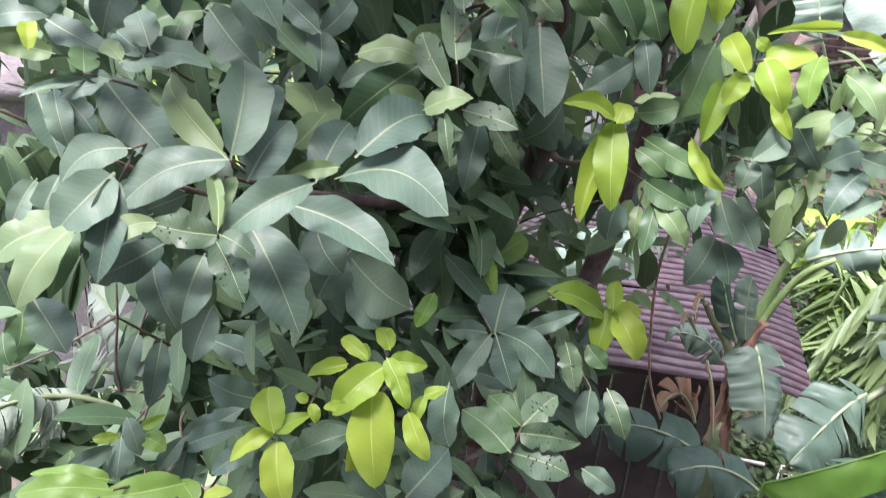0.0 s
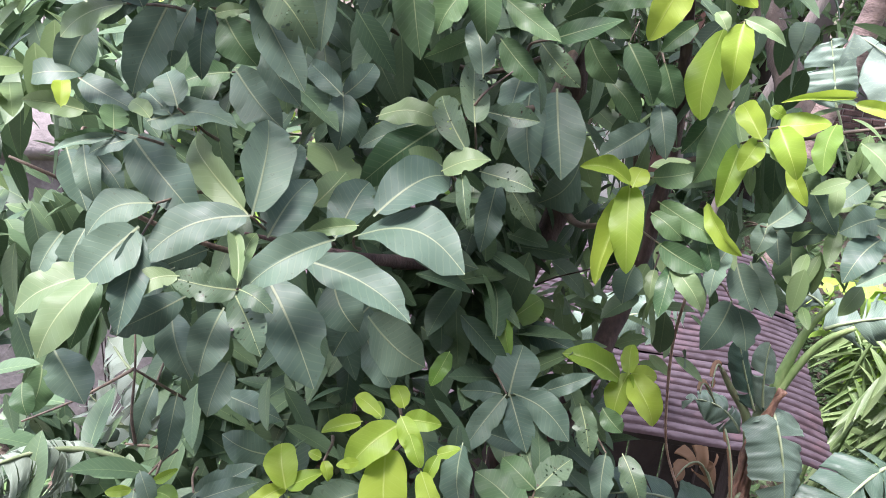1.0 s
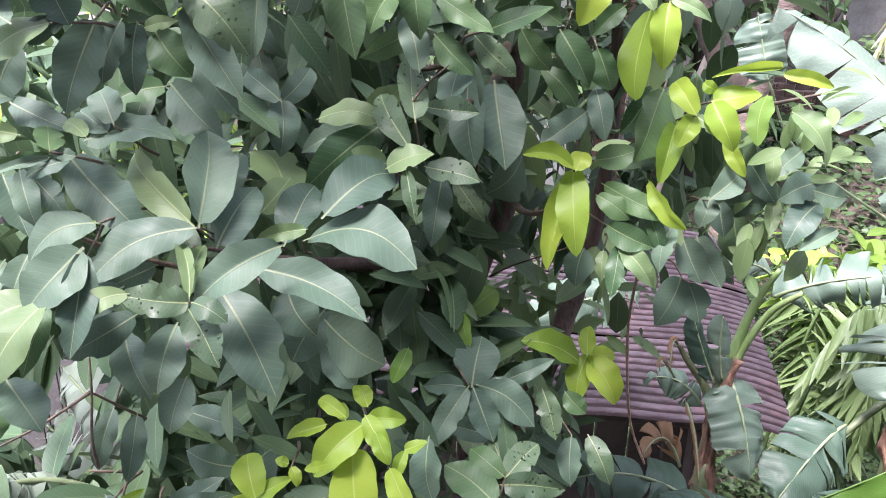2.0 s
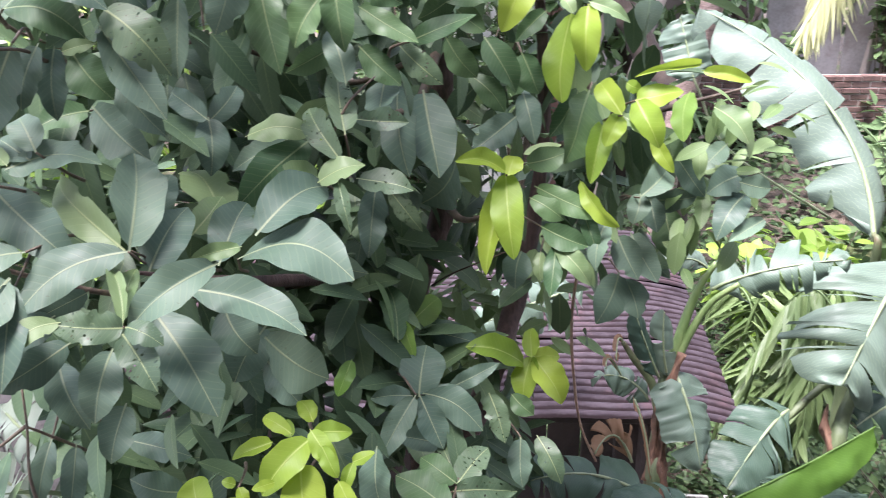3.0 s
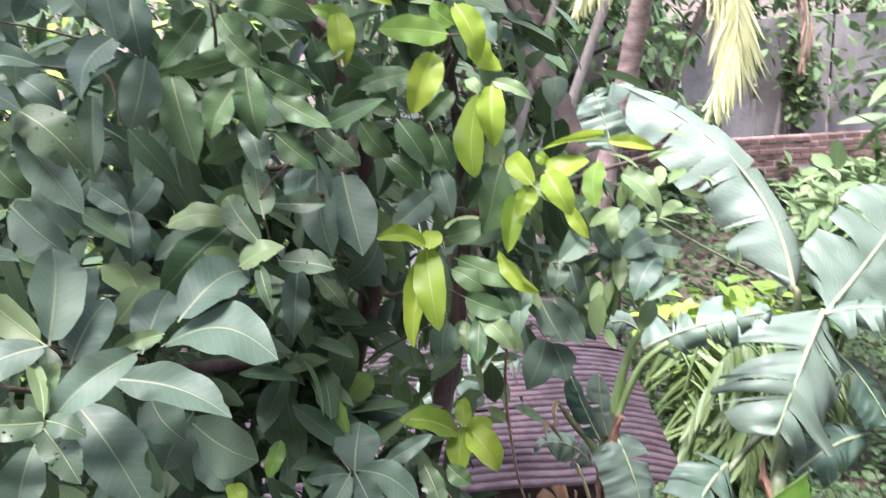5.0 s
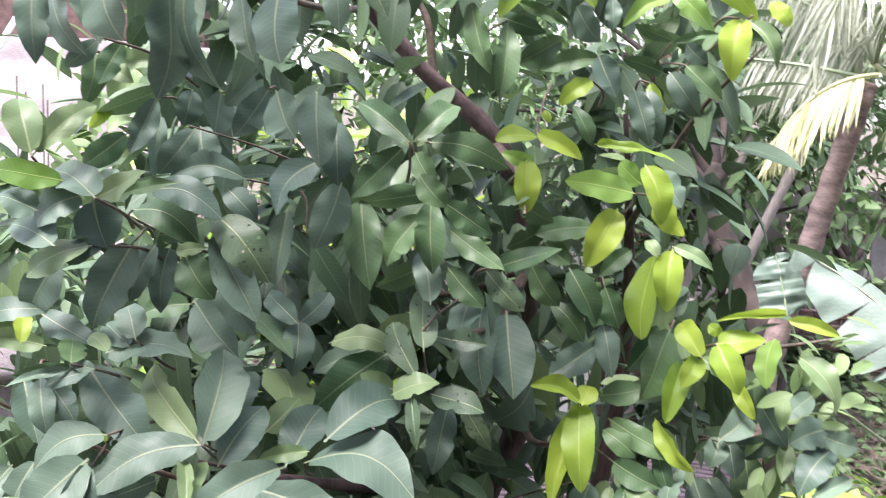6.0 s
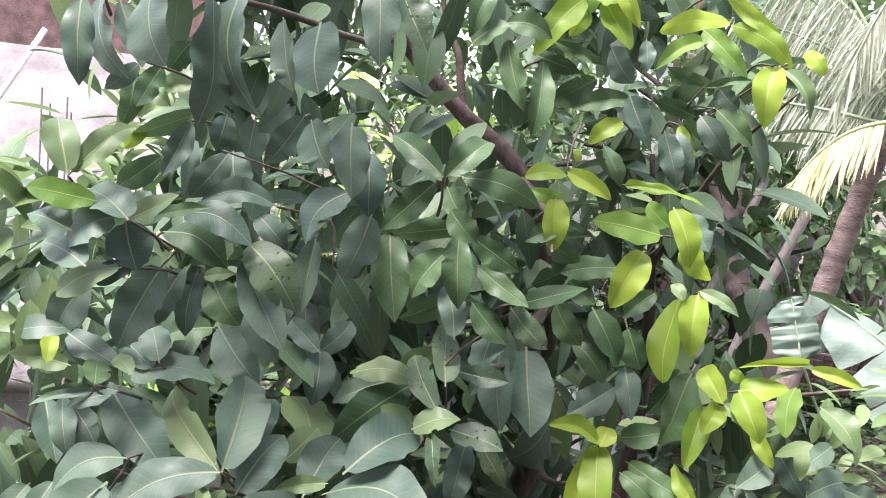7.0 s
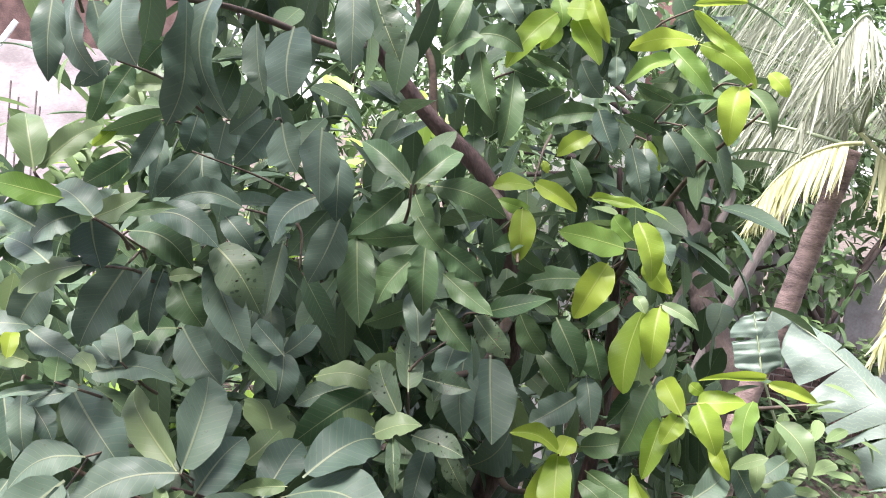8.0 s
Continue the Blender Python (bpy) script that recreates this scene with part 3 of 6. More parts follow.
leaf((-0.061, 1.106, 3.349), (0.002, 1.066, 3.317), 0.043, 32, MATURE)
leaf((-0.045, 1.088, 3.415), (-0.130, 1.056, 3.395), 0.046, -16, MATURE)
leaf((0.053, 1.236, 3.549), (0.029, 1.203, 3.511), 0.026, -16, FRESH)
leaf((0.063, 1.328, 3.853), (0.059, 1.432, 3.928), 0.045, 13, EATEN)
leaf((0.056, 1.305, 3.821), (0.014, 1.393, 3.877), 0.041, -35, EATEN)
leaf((0.076, 1.405, 3.855), (0.157, 1.381, 3.854), 0.037, 44, EATEN)
leaf((-0.076, 1.361, 3.847), (0.020, 1.337, 3.854), 0.042, 42, YOUNG, -1)
leaf((-0.008, 1.410, 3.847), (0.051, 1.411, 3.885), 0.036, 83, YOUNG)
leaf((-0.021, 1.452, 3.815), (-0.104, 1.415, 3.784), 0.042, -50, MATURE)
leaf((0.014, 1.368, 3.837), (-0.089, 1.300, 3.767), 0.059, -57, MIDGREEN)
leaf((-0.131, 1.421, 3.863), (-0.128, 1.363, 3.794), 0.051, -12, MATURE)
leaf((-0.134, 1.435, 3.852), (-0.089, 1.502, 3.893), 0.040, 53, MATURE)
leaf((-0.125, 1.388, 3.865), (-0.188, 1.454, 3.897), 0.036, -57, MATURE)
leaf((0.215, 1.695, 3.828), (0.230, 1.586, 3.699), 0.091, 1, MATURE)
leaf((0.169, 1.682, 3.843), (0.169, 1.570, 3.711), 0.066, 25, MATURE)
leaf((0.132, 1.479, 3.895), (0.116, 1.434, 3.842), 0.061, 21, MATURE)
leaf((0.278, 1.715, 3.685), (0.212, 1.657, 3.621), 0.119, -97, MATURE)
leaf((0.024, 1.339, 3.789), (-0.036, 1.333, 3.801), 0.042, -53, YOUNG)
leaf((0.021, 1.298, 3.795), (0.085, 1.293, 3.823), 0.044, 35, YOUNG)
leaf((0.077, 1.369, 3.775), (0.157, 1.340, 3.766), 0.048, 32, EATEN)
leaf((0.049, 1.288, 3.799), (0.061, 1.237, 3.740), 0.021, 21, EATEN)
leaf((-0.003, 1.293, 3.742), (0.072, 1.228, 3.680), 0.085, 87, MATURE)
leaf((0.107, 1.398, 3.752), (0.089, 1.328, 3.668), 0.045, -17, MATURE)
leaf((0.143, 1.639, 3.661), (0.194, 1.581, 3.600), 0.038, 55, EATEN)
leaf((0.372, 1.578, 3.843), (0.381, 1.517, 3.771), 0.044, 26, MATURE)
leaf((0.373, 1.624, 3.791), (0.289, 1.579, 3.746), 0.056, -52, MATURE)
leaf((0.494, 1.595, 3.838), (0.442, 1.510, 3.737), 0.081, -53, MIDGREEN)
leaf((0.478, 1.604, 3.838), (0.421, 1.548, 3.773), 0.049, -58, MIDGREEN)
leaf((0.524, 1.503, 3.815), (0.502, 1.575, 3.861), 0.041, -35, LIME)
leaf((0.530, 1.525, 3.812), (0.494, 1.488, 3.769), 0.037, -38, LIME)
leaf((0.513, 1.561, 3.792), (0.473, 1.489, 3.707), 0.043, -18, LIME)
leaf((0.560, 1.545, 3.829), (0.638, 1.530, 3.849), 0.050, 38, LIME)
leaf((0.561, 1.543, 3.830), (0.587, 1.485, 3.765), 0.051, 32, LIME)
leaf((0.660, 1.707, 3.718), (0.685, 1.654, 3.659), 0.031, 60, LIME)
leaf((0.530, 1.525, 3.810), (0.565, 1.496, 3.783), 0.025, 42, YOUNG)
leaf((0.686, 1.571, 3.881), (0.563, 1.544, 3.875), 0.018, -56, LIME)
leaf((0.739, 1.688, 3.844), (0.825, 1.652, 3.829), 0.027, 70, LIME)
leaf((0.556, 1.584, 3.851), (0.579, 1.571, 3.841), 0.023, 75, LIME)
leaf((0.741, 1.736, 3.794), (0.708, 1.670, 3.715), 0.049, 23, FRESH)
leaf((0.763, 1.672, 3.778), (0.816, 1.616, 3.722), 0.057, 27, YOUNG)
leaf((0.336, 1.523, 3.718), (0.248, 1.520, 3.747), 0.036, -43, LIME, 1)
leaf((0.336, 1.515, 3.717), (0.357, 1.553, 3.743), 0.040, 9, LIME)
leaf((0.339, 1.548, 3.714), (0.333, 1.449, 3.597), 0.056, 11, LIME)
leaf((0.336, 1.562, 3.683), (0.286, 1.465, 3.568), 0.046, 0, LIME)
leaf((0.374, 1.553, 3.724), (0.446, 1.542, 3.746), 0.045, 68, MIDGREEN)
leaf((0.389, 1.545, 3.686), (0.498, 1.485, 3.644), 0.043, 67, MIDGREEN)
leaf((0.381, 1.545, 3.665), (0.435, 1.508, 3.634), 0.042, 54, MIDGREEN)
leaf((0.397, 1.520, 3.620), (0.471, 1.480, 3.592), 0.046, 71, MIDGREEN)
leaf((0.417, 1.507, 3.591), (0.472, 1.450, 3.535), 0.041, 37, YOUNG)
leaf((0.421, 1.505, 3.590), (0.398, 1.445, 3.519), 0.034, -5, MIDGREEN)
leaf((0.403, 1.537, 3.565), (0.394, 1.501, 3.523), 0.025, 14, YOUNG)
leaf((0.472, 1.527, 3.643), (0.487, 1.476, 3.586), 0.030, 22, MIDGREEN)
leaf((0.466, 1.530, 3.697), (0.514, 1.466, 3.629), 0.031, 80, LIME)
leaf((0.623, 1.649, 3.614), (0.707, 1.721, 3.651), 0.057, 42, MATURE)
leaf((0.661, 1.728, 3.579), (0.765, 1.699, 3.586), 0.050, 89, MATURE)
leaf((0.675, 1.733, 3.586), (0.678, 1.681, 3.525), 0.048, 24, MATURE)
leaf((0.636, 1.681, 3.610), (0.612, 1.642, 3.564), 0.046, -15, MATURE)
leaf((0.724, 1.768, 3.545), (0.738, 1.686, 3.451), 0.072, 32, MIDGREEN)
leaf((0.734, 1.753, 3.657), (0.772, 1.691, 3.591), 0.048, 67, MATURE)
leaf((0.858, 1.689, 3.637), (0.765, 1.658, 3.614), 0.062, -44, MATURE)
leaf((0.851, 1.672, 3.600), (0.770, 1.612, 3.535), 0.063, -15, MATURE)
leaf((0.875, 1.629, 3.562), (0.789, 1.596, 3.535), 0.035, -36, MATURE)
leaf((0.814, 1.636, 3.639), (0.869, 1.612, 3.629), 0.046, 84, MATURE)
leaf((0.831, 1.735, 3.686), (0.762, 1.697, 3.647), 0.044, -44, MATURE)
leaf((0.514, 1.516, 3.620), (0.480, 1.463, 3.557), 0.044, 5, MATURE)
leaf((0.607, 1.713, 3.513), (0.634, 1.648, 3.441), 0.060, 32, MATURE)
leaf((0.636, 1.717, 3.514), (0.674, 1.644, 3.433), 0.061, 31, MATURE)
leaf((0.618, 1.716, 3.426), (0.555, 1.648, 3.348), 0.076, -39, MATURE)
leaf((0.626, 1.705, 3.419), (0.642, 1.648, 3.354), 0.064, 17, MATURE)
leaf((0.370, 1.543, 3.566), (0.349, 1.499, 3.515), 0.053, -8, MATURE)
leaf((0.361, 1.472, 3.218), (0.350, 1.413, 3.150), 0.048, 19, MATURE)
leaf((0.396, 1.490, 3.206), (0.430, 1.426, 3.137), 0.046, 34, EATEN)
leaf((0.301, 1.481, 3.315), (0.319, 1.420, 3.246), 0.045, 31, EATEN)
leaf((0.321, 1.288, 3.190), (0.376, 1.257, 3.168), 0.042, 58, MATURE)
leaf((0.354, 1.531, 3.276), (0.391, 1.498, 3.246), 0.040, 47, MIDGREEN)
leaf((-0.386, 1.114, 4.319), (-0.371, 1.079, 4.225), 0.035, 4, MATURE)
leaf((-0.382, 1.162, 4.330), (-0.343, 1.126, 4.235), 0.056, 89, MATURE)
leaf((-0.366, 1.172, 4.323), (-0.325, 1.143, 4.251), 0.038, 15, MATURE)
leaf((-0.314, 1.130, 4.343), (-0.292, 1.096, 4.253), 0.076, 73, MATURE)
leaf((-0.249, 1.135, 4.339), (-0.227, 1.083, 4.198), 0.068, -42, MATURE)
leaf((-0.221, 1.149, 4.345), (-0.190, 1.098, 4.209), 0.081, 73, MATURE)
leaf((-0.184, 1.214, 4.328), (-0.163, 1.181, 4.241), 0.035, 63, MATURE)
leaf((-0.142, 1.238, 4.330), (-0.135, 1.206, 4.242), 0.088, 48, MATURE)
leaf((-0.346, 1.192, 4.255), (-0.381, 1.177, 4.220), 0.023, -90, MATURE)
leaf((-0.388, 1.293, 4.242), (-0.393, 1.268, 4.175), 0.034, -49, MIDGREEN)
leaf((-0.346, 1.274, 4.257), (-0.370, 1.254, 4.202), 0.032, -64, MIDGREEN)
leaf((-0.308, 1.268, 4.291), (-0.330, 1.252, 4.250), 0.032, -90, MIDGREEN)
leaf((-0.405, 1.142, 4.117), (-0.443, 1.193, 4.184), 0.042, -15, YOUNG)
leaf((-0.407, 1.149, 4.117), (-0.356, 1.213, 4.183), 0.033, 50, YOUNG)
leaf((-0.319, 1.327, 4.189), (-0.345, 1.299, 4.114), 0.035, -62, MATURE)
leaf((-0.266, 1.327, 4.150), (-0.309, 1.302, 4.087), 0.042, -73, MATURE)
leaf((-0.325, 1.365, 4.165), (-0.324, 1.332, 4.076), 0.026, -29, MATURE)
leaf((-0.274, 1.385, 4.151), (-0.252, 1.359, 4.085), 0.053, 39, MATURE)
leaf((-0.248, 1.395, 4.199), (-0.250, 1.374, 4.142), 0.058, -61, MATURE)
leaf((-0.288, 1.392, 4.201), (-0.295, 1.374, 4.150), 0.040, -49, MATURE)
leaf((-0.172, 1.356, 4.210), (-0.211, 1.330, 4.141), 0.045, -89, MATURE)
leaf((-0.201, 1.397, 4.225), (-0.237, 1.379, 4.181), 0.040, -90, MATURE)
leaf((-0.157, 1.322, 4.208), (-0.129, 1.297, 4.146), 0.070, 88, MATURE)
leaf((-0.097, 1.276, 4.210), (-0.084, 1.241, 4.115), 0.059, -16, MATURE)
leaf((-0.074, 1.310, 4.174), (-0.065, 1.278, 4.090), 0.045, 17, MATURE)
leaf((-0.072, 1.196, 4.389), (-0.059, 1.156, 4.281), 0.045, 21, MATURE)
leaf((-0.051, 1.225, 4.389), (-0.005, 1.189, 4.304), 0.041, 34, EATEN)
leaf((-0.305, 1.303, 4.238), (-0.368, 1.289, 4.228), 0.027, -71, YOUNG)
leaf((-0.374, 1.286, 4.221), (-0.333, 1.274, 4.208), 0.028, 49, YOUNG)
leaf((-0.313, 1.346, 4.201), (-0.401, 1.321, 4.159), 0.033, -111, MIDGREEN)
leaf((-0.379, 1.329, 4.172), (-0.406, 1.316, 4.143), 0.018, -80, LIME)
leaf((-0.332, 1.252, 4.143), (-0.383, 1.232, 4.098), 0.035, -87, MIDGREEN)
leaf((0.075, 1.436, 4.431), (0.045, 1.406, 4.348), 0.036, -44, MIDGREEN)
leaf((0.048, 1.425, 4.337), (0.102, 1.412, 4.370), 0.044, 62, MIDGREEN)
leaf((0.093, 1.428, 4.372), (0.163, 1.407, 4.357), 0.037, 80, MIDGREEN, -1)
leaf((0.101, 1.429, 4.353), (0.131, 1.390, 4.253), 0.035, 54, MIDGREEN)
leaf((0.157, 1.433, 4.328), (0.154, 1.393, 4.219), 0.037, -18, MIDGREEN)
leaf((0.028, 1.232, 4.155), (-0.045, 1.291, 4.202), 0.036, -56, MIDGREEN)
leaf((0.032, 1.239, 4.155), (0.088, 1.287, 4.209), 0.039, 43, MIDGREEN)
leaf((0.021, 1.268, 4.147), (-0.044, 1.240, 4.080), 0.039, -65, MIDGREEN)
leaf((0.053, 1.272, 4.154), (0.155, 1.240, 4.129), 0.039, 81, MIDGREEN, -1)
leaf((0.035, 1.303, 4.138), (0.063, 1.285, 4.098), 0.032, 60, MIDGREEN)
leaf((0.067, 1.364, 4.079), (-0.061, 1.337, 4.056), 0.036, -108, MIDGREEN)
leaf((0.030, 1.250, 4.147), (0.007, 1.273, 4.171), 0.017, -51, YOUNG)
leaf((0.038, 1.252, 4.148), (0.049, 1.268, 4.169), 0.016, 31, YOUNG)
leaf((-0.094, 1.309, 4.117), (-0.146, 1.281, 4.044), 0.057, -31, MATURE, 1)
leaf((-0.189, 1.298, 4.087), (-0.288, 1.280, 4.088), 0.038, -55, MATURE, 1)
leaf((-0.374, 1.155, 4.089), (-0.453, 1.141, 4.101), 0.034, -67, FRESH)
leaf((-0.331, 1.138, 4.073), (-0.401, 1.183, 4.103), 0.053, -22, MATURE)
leaf((-0.362, 1.221, 4.059), (-0.346, 1.253, 4.098), 0.030, 33, MATURE)
leaf((-0.358, 1.205, 4.062), (-0.293, 1.192, 4.103), 0.036, 68, YOUNG)
leaf((-0.367, 1.229, 4.056), (-0.259, 1.205, 4.092), 0.022, 63, MIDGREEN)
leaf((-0.397, 1.138, 4.054), (-0.444, 1.130, 4.074), 0.049, -33, MATURE)
leaf((-0.355, 1.163, 4.072), (-0.407, 1.144, 4.034), 0.050, -48, MATURE)
leaf((-0.351, 1.184, 4.064), (-0.326, 1.162, 4.010), 0.057, 25, MATURE)
leaf((-0.371, 1.120, 4.017), (-0.439, 1.159, 4.035), 0.043, -38, MATURE)
leaf((-0.342, 1.157, 4.013), (-0.413, 1.136, 3.977), 0.050, -31, YOUNG)
leaf((-0.329, 1.167, 4.016), (-0.394, 1.150, 3.992), 0.030, -57, MATURE)
leaf((-0.398, 1.198, 3.982), (-0.427, 1.172, 3.917), 0.048, -61, MATURE)
leaf((-0.311, 1.214, 4.010), (-0.353, 1.174, 3.906), 0.057, -49, MATURE)
leaf((-0.335, 1.279, 4.040), (-0.239, 1.248, 4.008), 0.054, 51, MIDGREEN, -1)
leaf((-0.307, 1.262, 4.069), (-0.205, 1.231, 4.042), 0.044, 59, MATURE, -1)
leaf((-0.255, 1.240, 3.993), (-0.212, 1.215, 3.941), 0.051, 55, MIDGREEN)
leaf((-0.266, 1.238, 3.994), (-0.225, 1.229, 4.005), 0.019, 72, YOUNG)
leaf((-0.288, 1.231, 4.006), (-0.316, 1.204, 3.935), 0.040, -34, MATURE)
leaf((-0.284, 1.279, 3.995), (-0.289, 1.247, 3.910), 0.039, -12, MATURE)
leaf((-0.221, 1.249, 4.021), (-0.151, 1.203, 3.917), 0.050, 45, MATURE)
leaf((-0.234, 1.318, 3.955), (-0.171, 1.281, 3.876), 0.040, 60, MATURE)
leaf((-0.217, 1.257, 4.041), (-0.142, 1.219, 3.968), 0.059, 51, EATEN)
leaf((-0.211, 1.281, 4.076), (-0.166, 1.261, 4.039), 0.037, 48, MATURE)
leaf((-0.038, 1.342, 4.067), (-0.017, 1.295, 3.946), 0.056, 33, MIDGREEN)
leaf((0.050, 1.407, 4.039), (-0.002, 1.380, 3.968), 0.050, -39, MIDGREEN)
leaf((0.061, 1.381, 4.066), (0.069, 1.343, 3.965), 0.045, 15, MIDGREEN)
leaf((-0.062, 1.305, 4.091), (-0.091, 1.272, 4.003), 0.053, -50, MATURE)
leaf((0.042, 1.266, 4.112), (0.079, 1.247, 4.074), 0.036, 71, MIDGREEN)
leaf((0.079, 1.395, 4.061), (0.150, 1.367, 4.020), 0.043, 94, MIDGREEN)
leaf((0.094, 1.470, 4.008), (0.180, 1.436, 3.957), 0.039, 54, MIDGREEN)
leaf((0.172, 1.483, 3.951), (0.270, 1.461, 3.992), 0.038, 55, MIDGREEN)
leaf((0.094, 1.469, 3.949), (0.153, 1.440, 3.895), 0.043, 58, MIDGREEN)
leaf((0.155, 1.471, 3.947), (0.216, 1.441, 3.892), 0.042, 76, EATEN)
leaf((0.065, 1.431, 3.961), (-0.014, 1.410, 3.924), 0.039, -85, MIDGREEN)
leaf((0.069, 1.355, 3.915), (0.049, 1.413, 3.986), 0.041, -13, MATURE)
leaf((-0.138, 1.329, 4.046), (-0.147, 1.292, 3.947), 0.040, -1, MATURE)
leaf((0.205, 1.476, 4.126), (0.208, 1.446, 4.046), 0.043, -2, LIME)
leaf((0.220, 1.478, 4.161), (0.154, 1.467, 4.158), 0.034, -41, LIME)
leaf((0.219, 1.485, 4.167), (0.288, 1.459, 4.135), 0.030, 67, LIME)
leaf((0.221, 1.512, 4.120), (0.169, 1.504, 4.131), 0.024, -94, FRESH)
leaf((0.386, 1.507, 4.080), (0.272, 1.490, 4.097), 0.048, -68, FRESH)
leaf((0.403, 1.537, 4.092), (0.370, 1.574, 4.125), 0.038, -84, FRESH)
leaf((0.398, 1.510, 4.127), (0.429, 1.475, 4.040), 0.045, 39, LIME)
leaf((0.432, 1.533, 4.076), (0.471, 1.506, 4.016), 0.044, 96, LIME)
leaf((0.361, 1.507, 4.054), (0.314, 1.473, 3.963), 0.054, -53, LIME)
leaf((0.446, 1.559, 3.978), (0.415, 1.509, 3.842), 0.055, 13, LIME)
leaf((0.449, 1.480, 3.999), (0.440, 1.445, 3.905), 0.046, 1, LIME)
leaf((0.420, 1.459, 3.987), (0.406, 1.481, 4.011), 0.024, -23, YOUNG)
leaf((0.447, 1.477, 4.003), (0.510, 1.453, 3.976), 0.026, 51, YOUNG)
leaf((0.428, 1.546, 4.116), (0.471, 1.520, 4.063), 0.059, 36, MATURE)
leaf((0.329, 1.592, 4.150), (0.459, 1.553, 4.135), 0.021, 51, LIME, -1)
leaf((0.212, 1.461, 4.425), (0.144, 1.427, 4.334), 0.044, -55, LIME)
leaf((0.222, 1.492, 4.412), (0.197, 1.476, 4.370), 0.028, -74, LIME)
leaf((0.238, 1.456, 4.424), (0.282, 1.427, 4.358), 0.046, 42, LIME)
leaf((0.260, 1.457, 4.452), (0.288, 1.432, 4.390), 0.026, 67, LIME)
leaf((0.215, 1.492, 4.450), (0.224, 1.477, 4.407), 0.036, 29, FRESH)
leaf((0.223, 1.453, 4.432), (0.263, 1.442, 4.432), 0.055, 47, LIME)
leaf((0.466, 1.575, 4.428), (0.348, 1.551, 4.402), 0.035, -69, LIME, 1)
leaf((0.454, 1.633, 4.404), (0.362, 1.606, 4.348), 0.030, -52, FRESH, 1)
leaf((0.436, 1.633, 4.421), (0.513, 1.595, 4.347), 0.041, 65, FRESH)
leaf((0.462, 1.564, 4.423), (0.556, 1.525, 4.365), 0.038, 82, LIME, -1)
leaf((0.446, 1.573, 4.477), (0.529, 1.536, 4.411), 0.025, 103, LIME)
leaf((0.536, 1.545, 4.365), (0.521, 1.511, 4.270), 0.050, -4, LIME)
leaf((0.544, 1.532, 4.360), (0.589, 1.500, 4.288), 0.029, 48, YOUNG)
leaf((0.573, 1.532, 4.390), (0.606, 1.515, 4.358), 0.035, 49, LIME)
leaf((0.444, 1.571, 4.483), (0.525, 1.549, 4.501), 0.022, 75, LIME)
leaf((0.328, 1.650, 4.255), (0.271, 1.632, 4.215), 0.036, -51, LIME)
leaf((0.227, 1.479, 4.203), (0.236, 1.472, 4.185), 0.013, 60, LIME)
leaf((0.441, 1.708, 4.260), (0.467, 1.686, 4.208), 0.024, 74, LIME)
leaf((0.400, 1.647, 4.247), (0.429, 1.611, 4.156), 0.042, 45, MATURE)
leaf((0.428, 1.670, 4.248), (0.452, 1.635, 4.157), 0.046, 54, MATURE)
leaf((0.333, 1.650, 4.301), (0.366, 1.621, 4.231), 0.045, 50, MATURE)
leaf((0.339, 1.659, 4.295), (0.239, 1.638, 4.271), 0.038, -72, MIDGREEN)
leaf((0.281, 1.549, 4.213), (0.315, 1.523, 4.154), 0.028, 40, MIDGREEN)
leaf((0.488, 1.661, 4.293), (0.550, 1.631, 4.237), 0.042, 58, MIDGREEN)
leaf((0.438, 1.579, 4.322), (0.512, 1.560, 4.342), 0.015, 77, MIDGREEN)
leaf((0.449, 1.607, 4.328), (0.379, 1.598, 4.349), 0.022, -112, MIDGREEN)
leaf((0.450, 1.644, 4.275), (0.372, 1.634, 4.296), 0.029, -98, MIDGREEN)
leaf((0.462, 1.666, 4.280), (0.515, 1.633, 4.206), 0.044, 82, MATURE)
leaf((0.336, 1.589, 4.389), (0.340, 1.571, 4.338), 0.028, 24, MATURE)
leaf((0.272, 1.543, 4.367), (0.307, 1.519, 4.312), 0.053, 114, MATURE)
leaf((0.464, 1.580, 4.322), (0.495, 1.565, 4.293), 0.032, 90, MATURE)
leaf((0.123, 1.433, 4.436), (0.154, 1.414, 4.394), 0.037, 64, MATURE)
leaf((0.139, 1.466, 4.338), (0.215, 1.441, 4.315), 0.029, 96, MIDGREEN)
leaf((0.169, 1.454, 4.359), (0.245, 1.428, 4.329), 0.020, 78, MIDGREEN)
leaf((0.248, 1.492, 4.312), (0.179, 1.472, 4.268), 0.042, -101, MIDGREEN)
leaf((0.276, 1.450, 4.423), (0.317, 1.435, 4.405), 0.029, 109, MATURE)
leaf((0.320, 1.434, 4.422), (0.320, 1.457, 4.456), 0.016, -28, MIDGREEN)
leaf((0.251, 1.512, 4.016), (0.189, 1.494, 3.980), 0.049, -104, MIDGREEN)
leaf((0.326, 1.512, 4.021), (0.230, 1.494, 4.006), 0.044, -49, MIDGREEN)
leaf((0.248, 1.515, 3.992), (0.291, 1.496, 3.960), 0.041, 55, MIDGREEN)
leaf((0.237, 1.555, 3.944), (0.282, 1.526, 3.882), 0.046, 81, MIDGREEN)
leaf((0.277, 1.571, 3.879), (0.335, 1.540, 3.821), 0.043, 48, MIDGREEN)
leaf((0.305, 1.583, 3.938), (0.355, 1.545, 3.851), 0.054, 41, MIDGREEN)
leaf((0.369, 1.583, 3.910), (0.393, 1.555, 3.844), 0.050, 74, MIDGREEN)
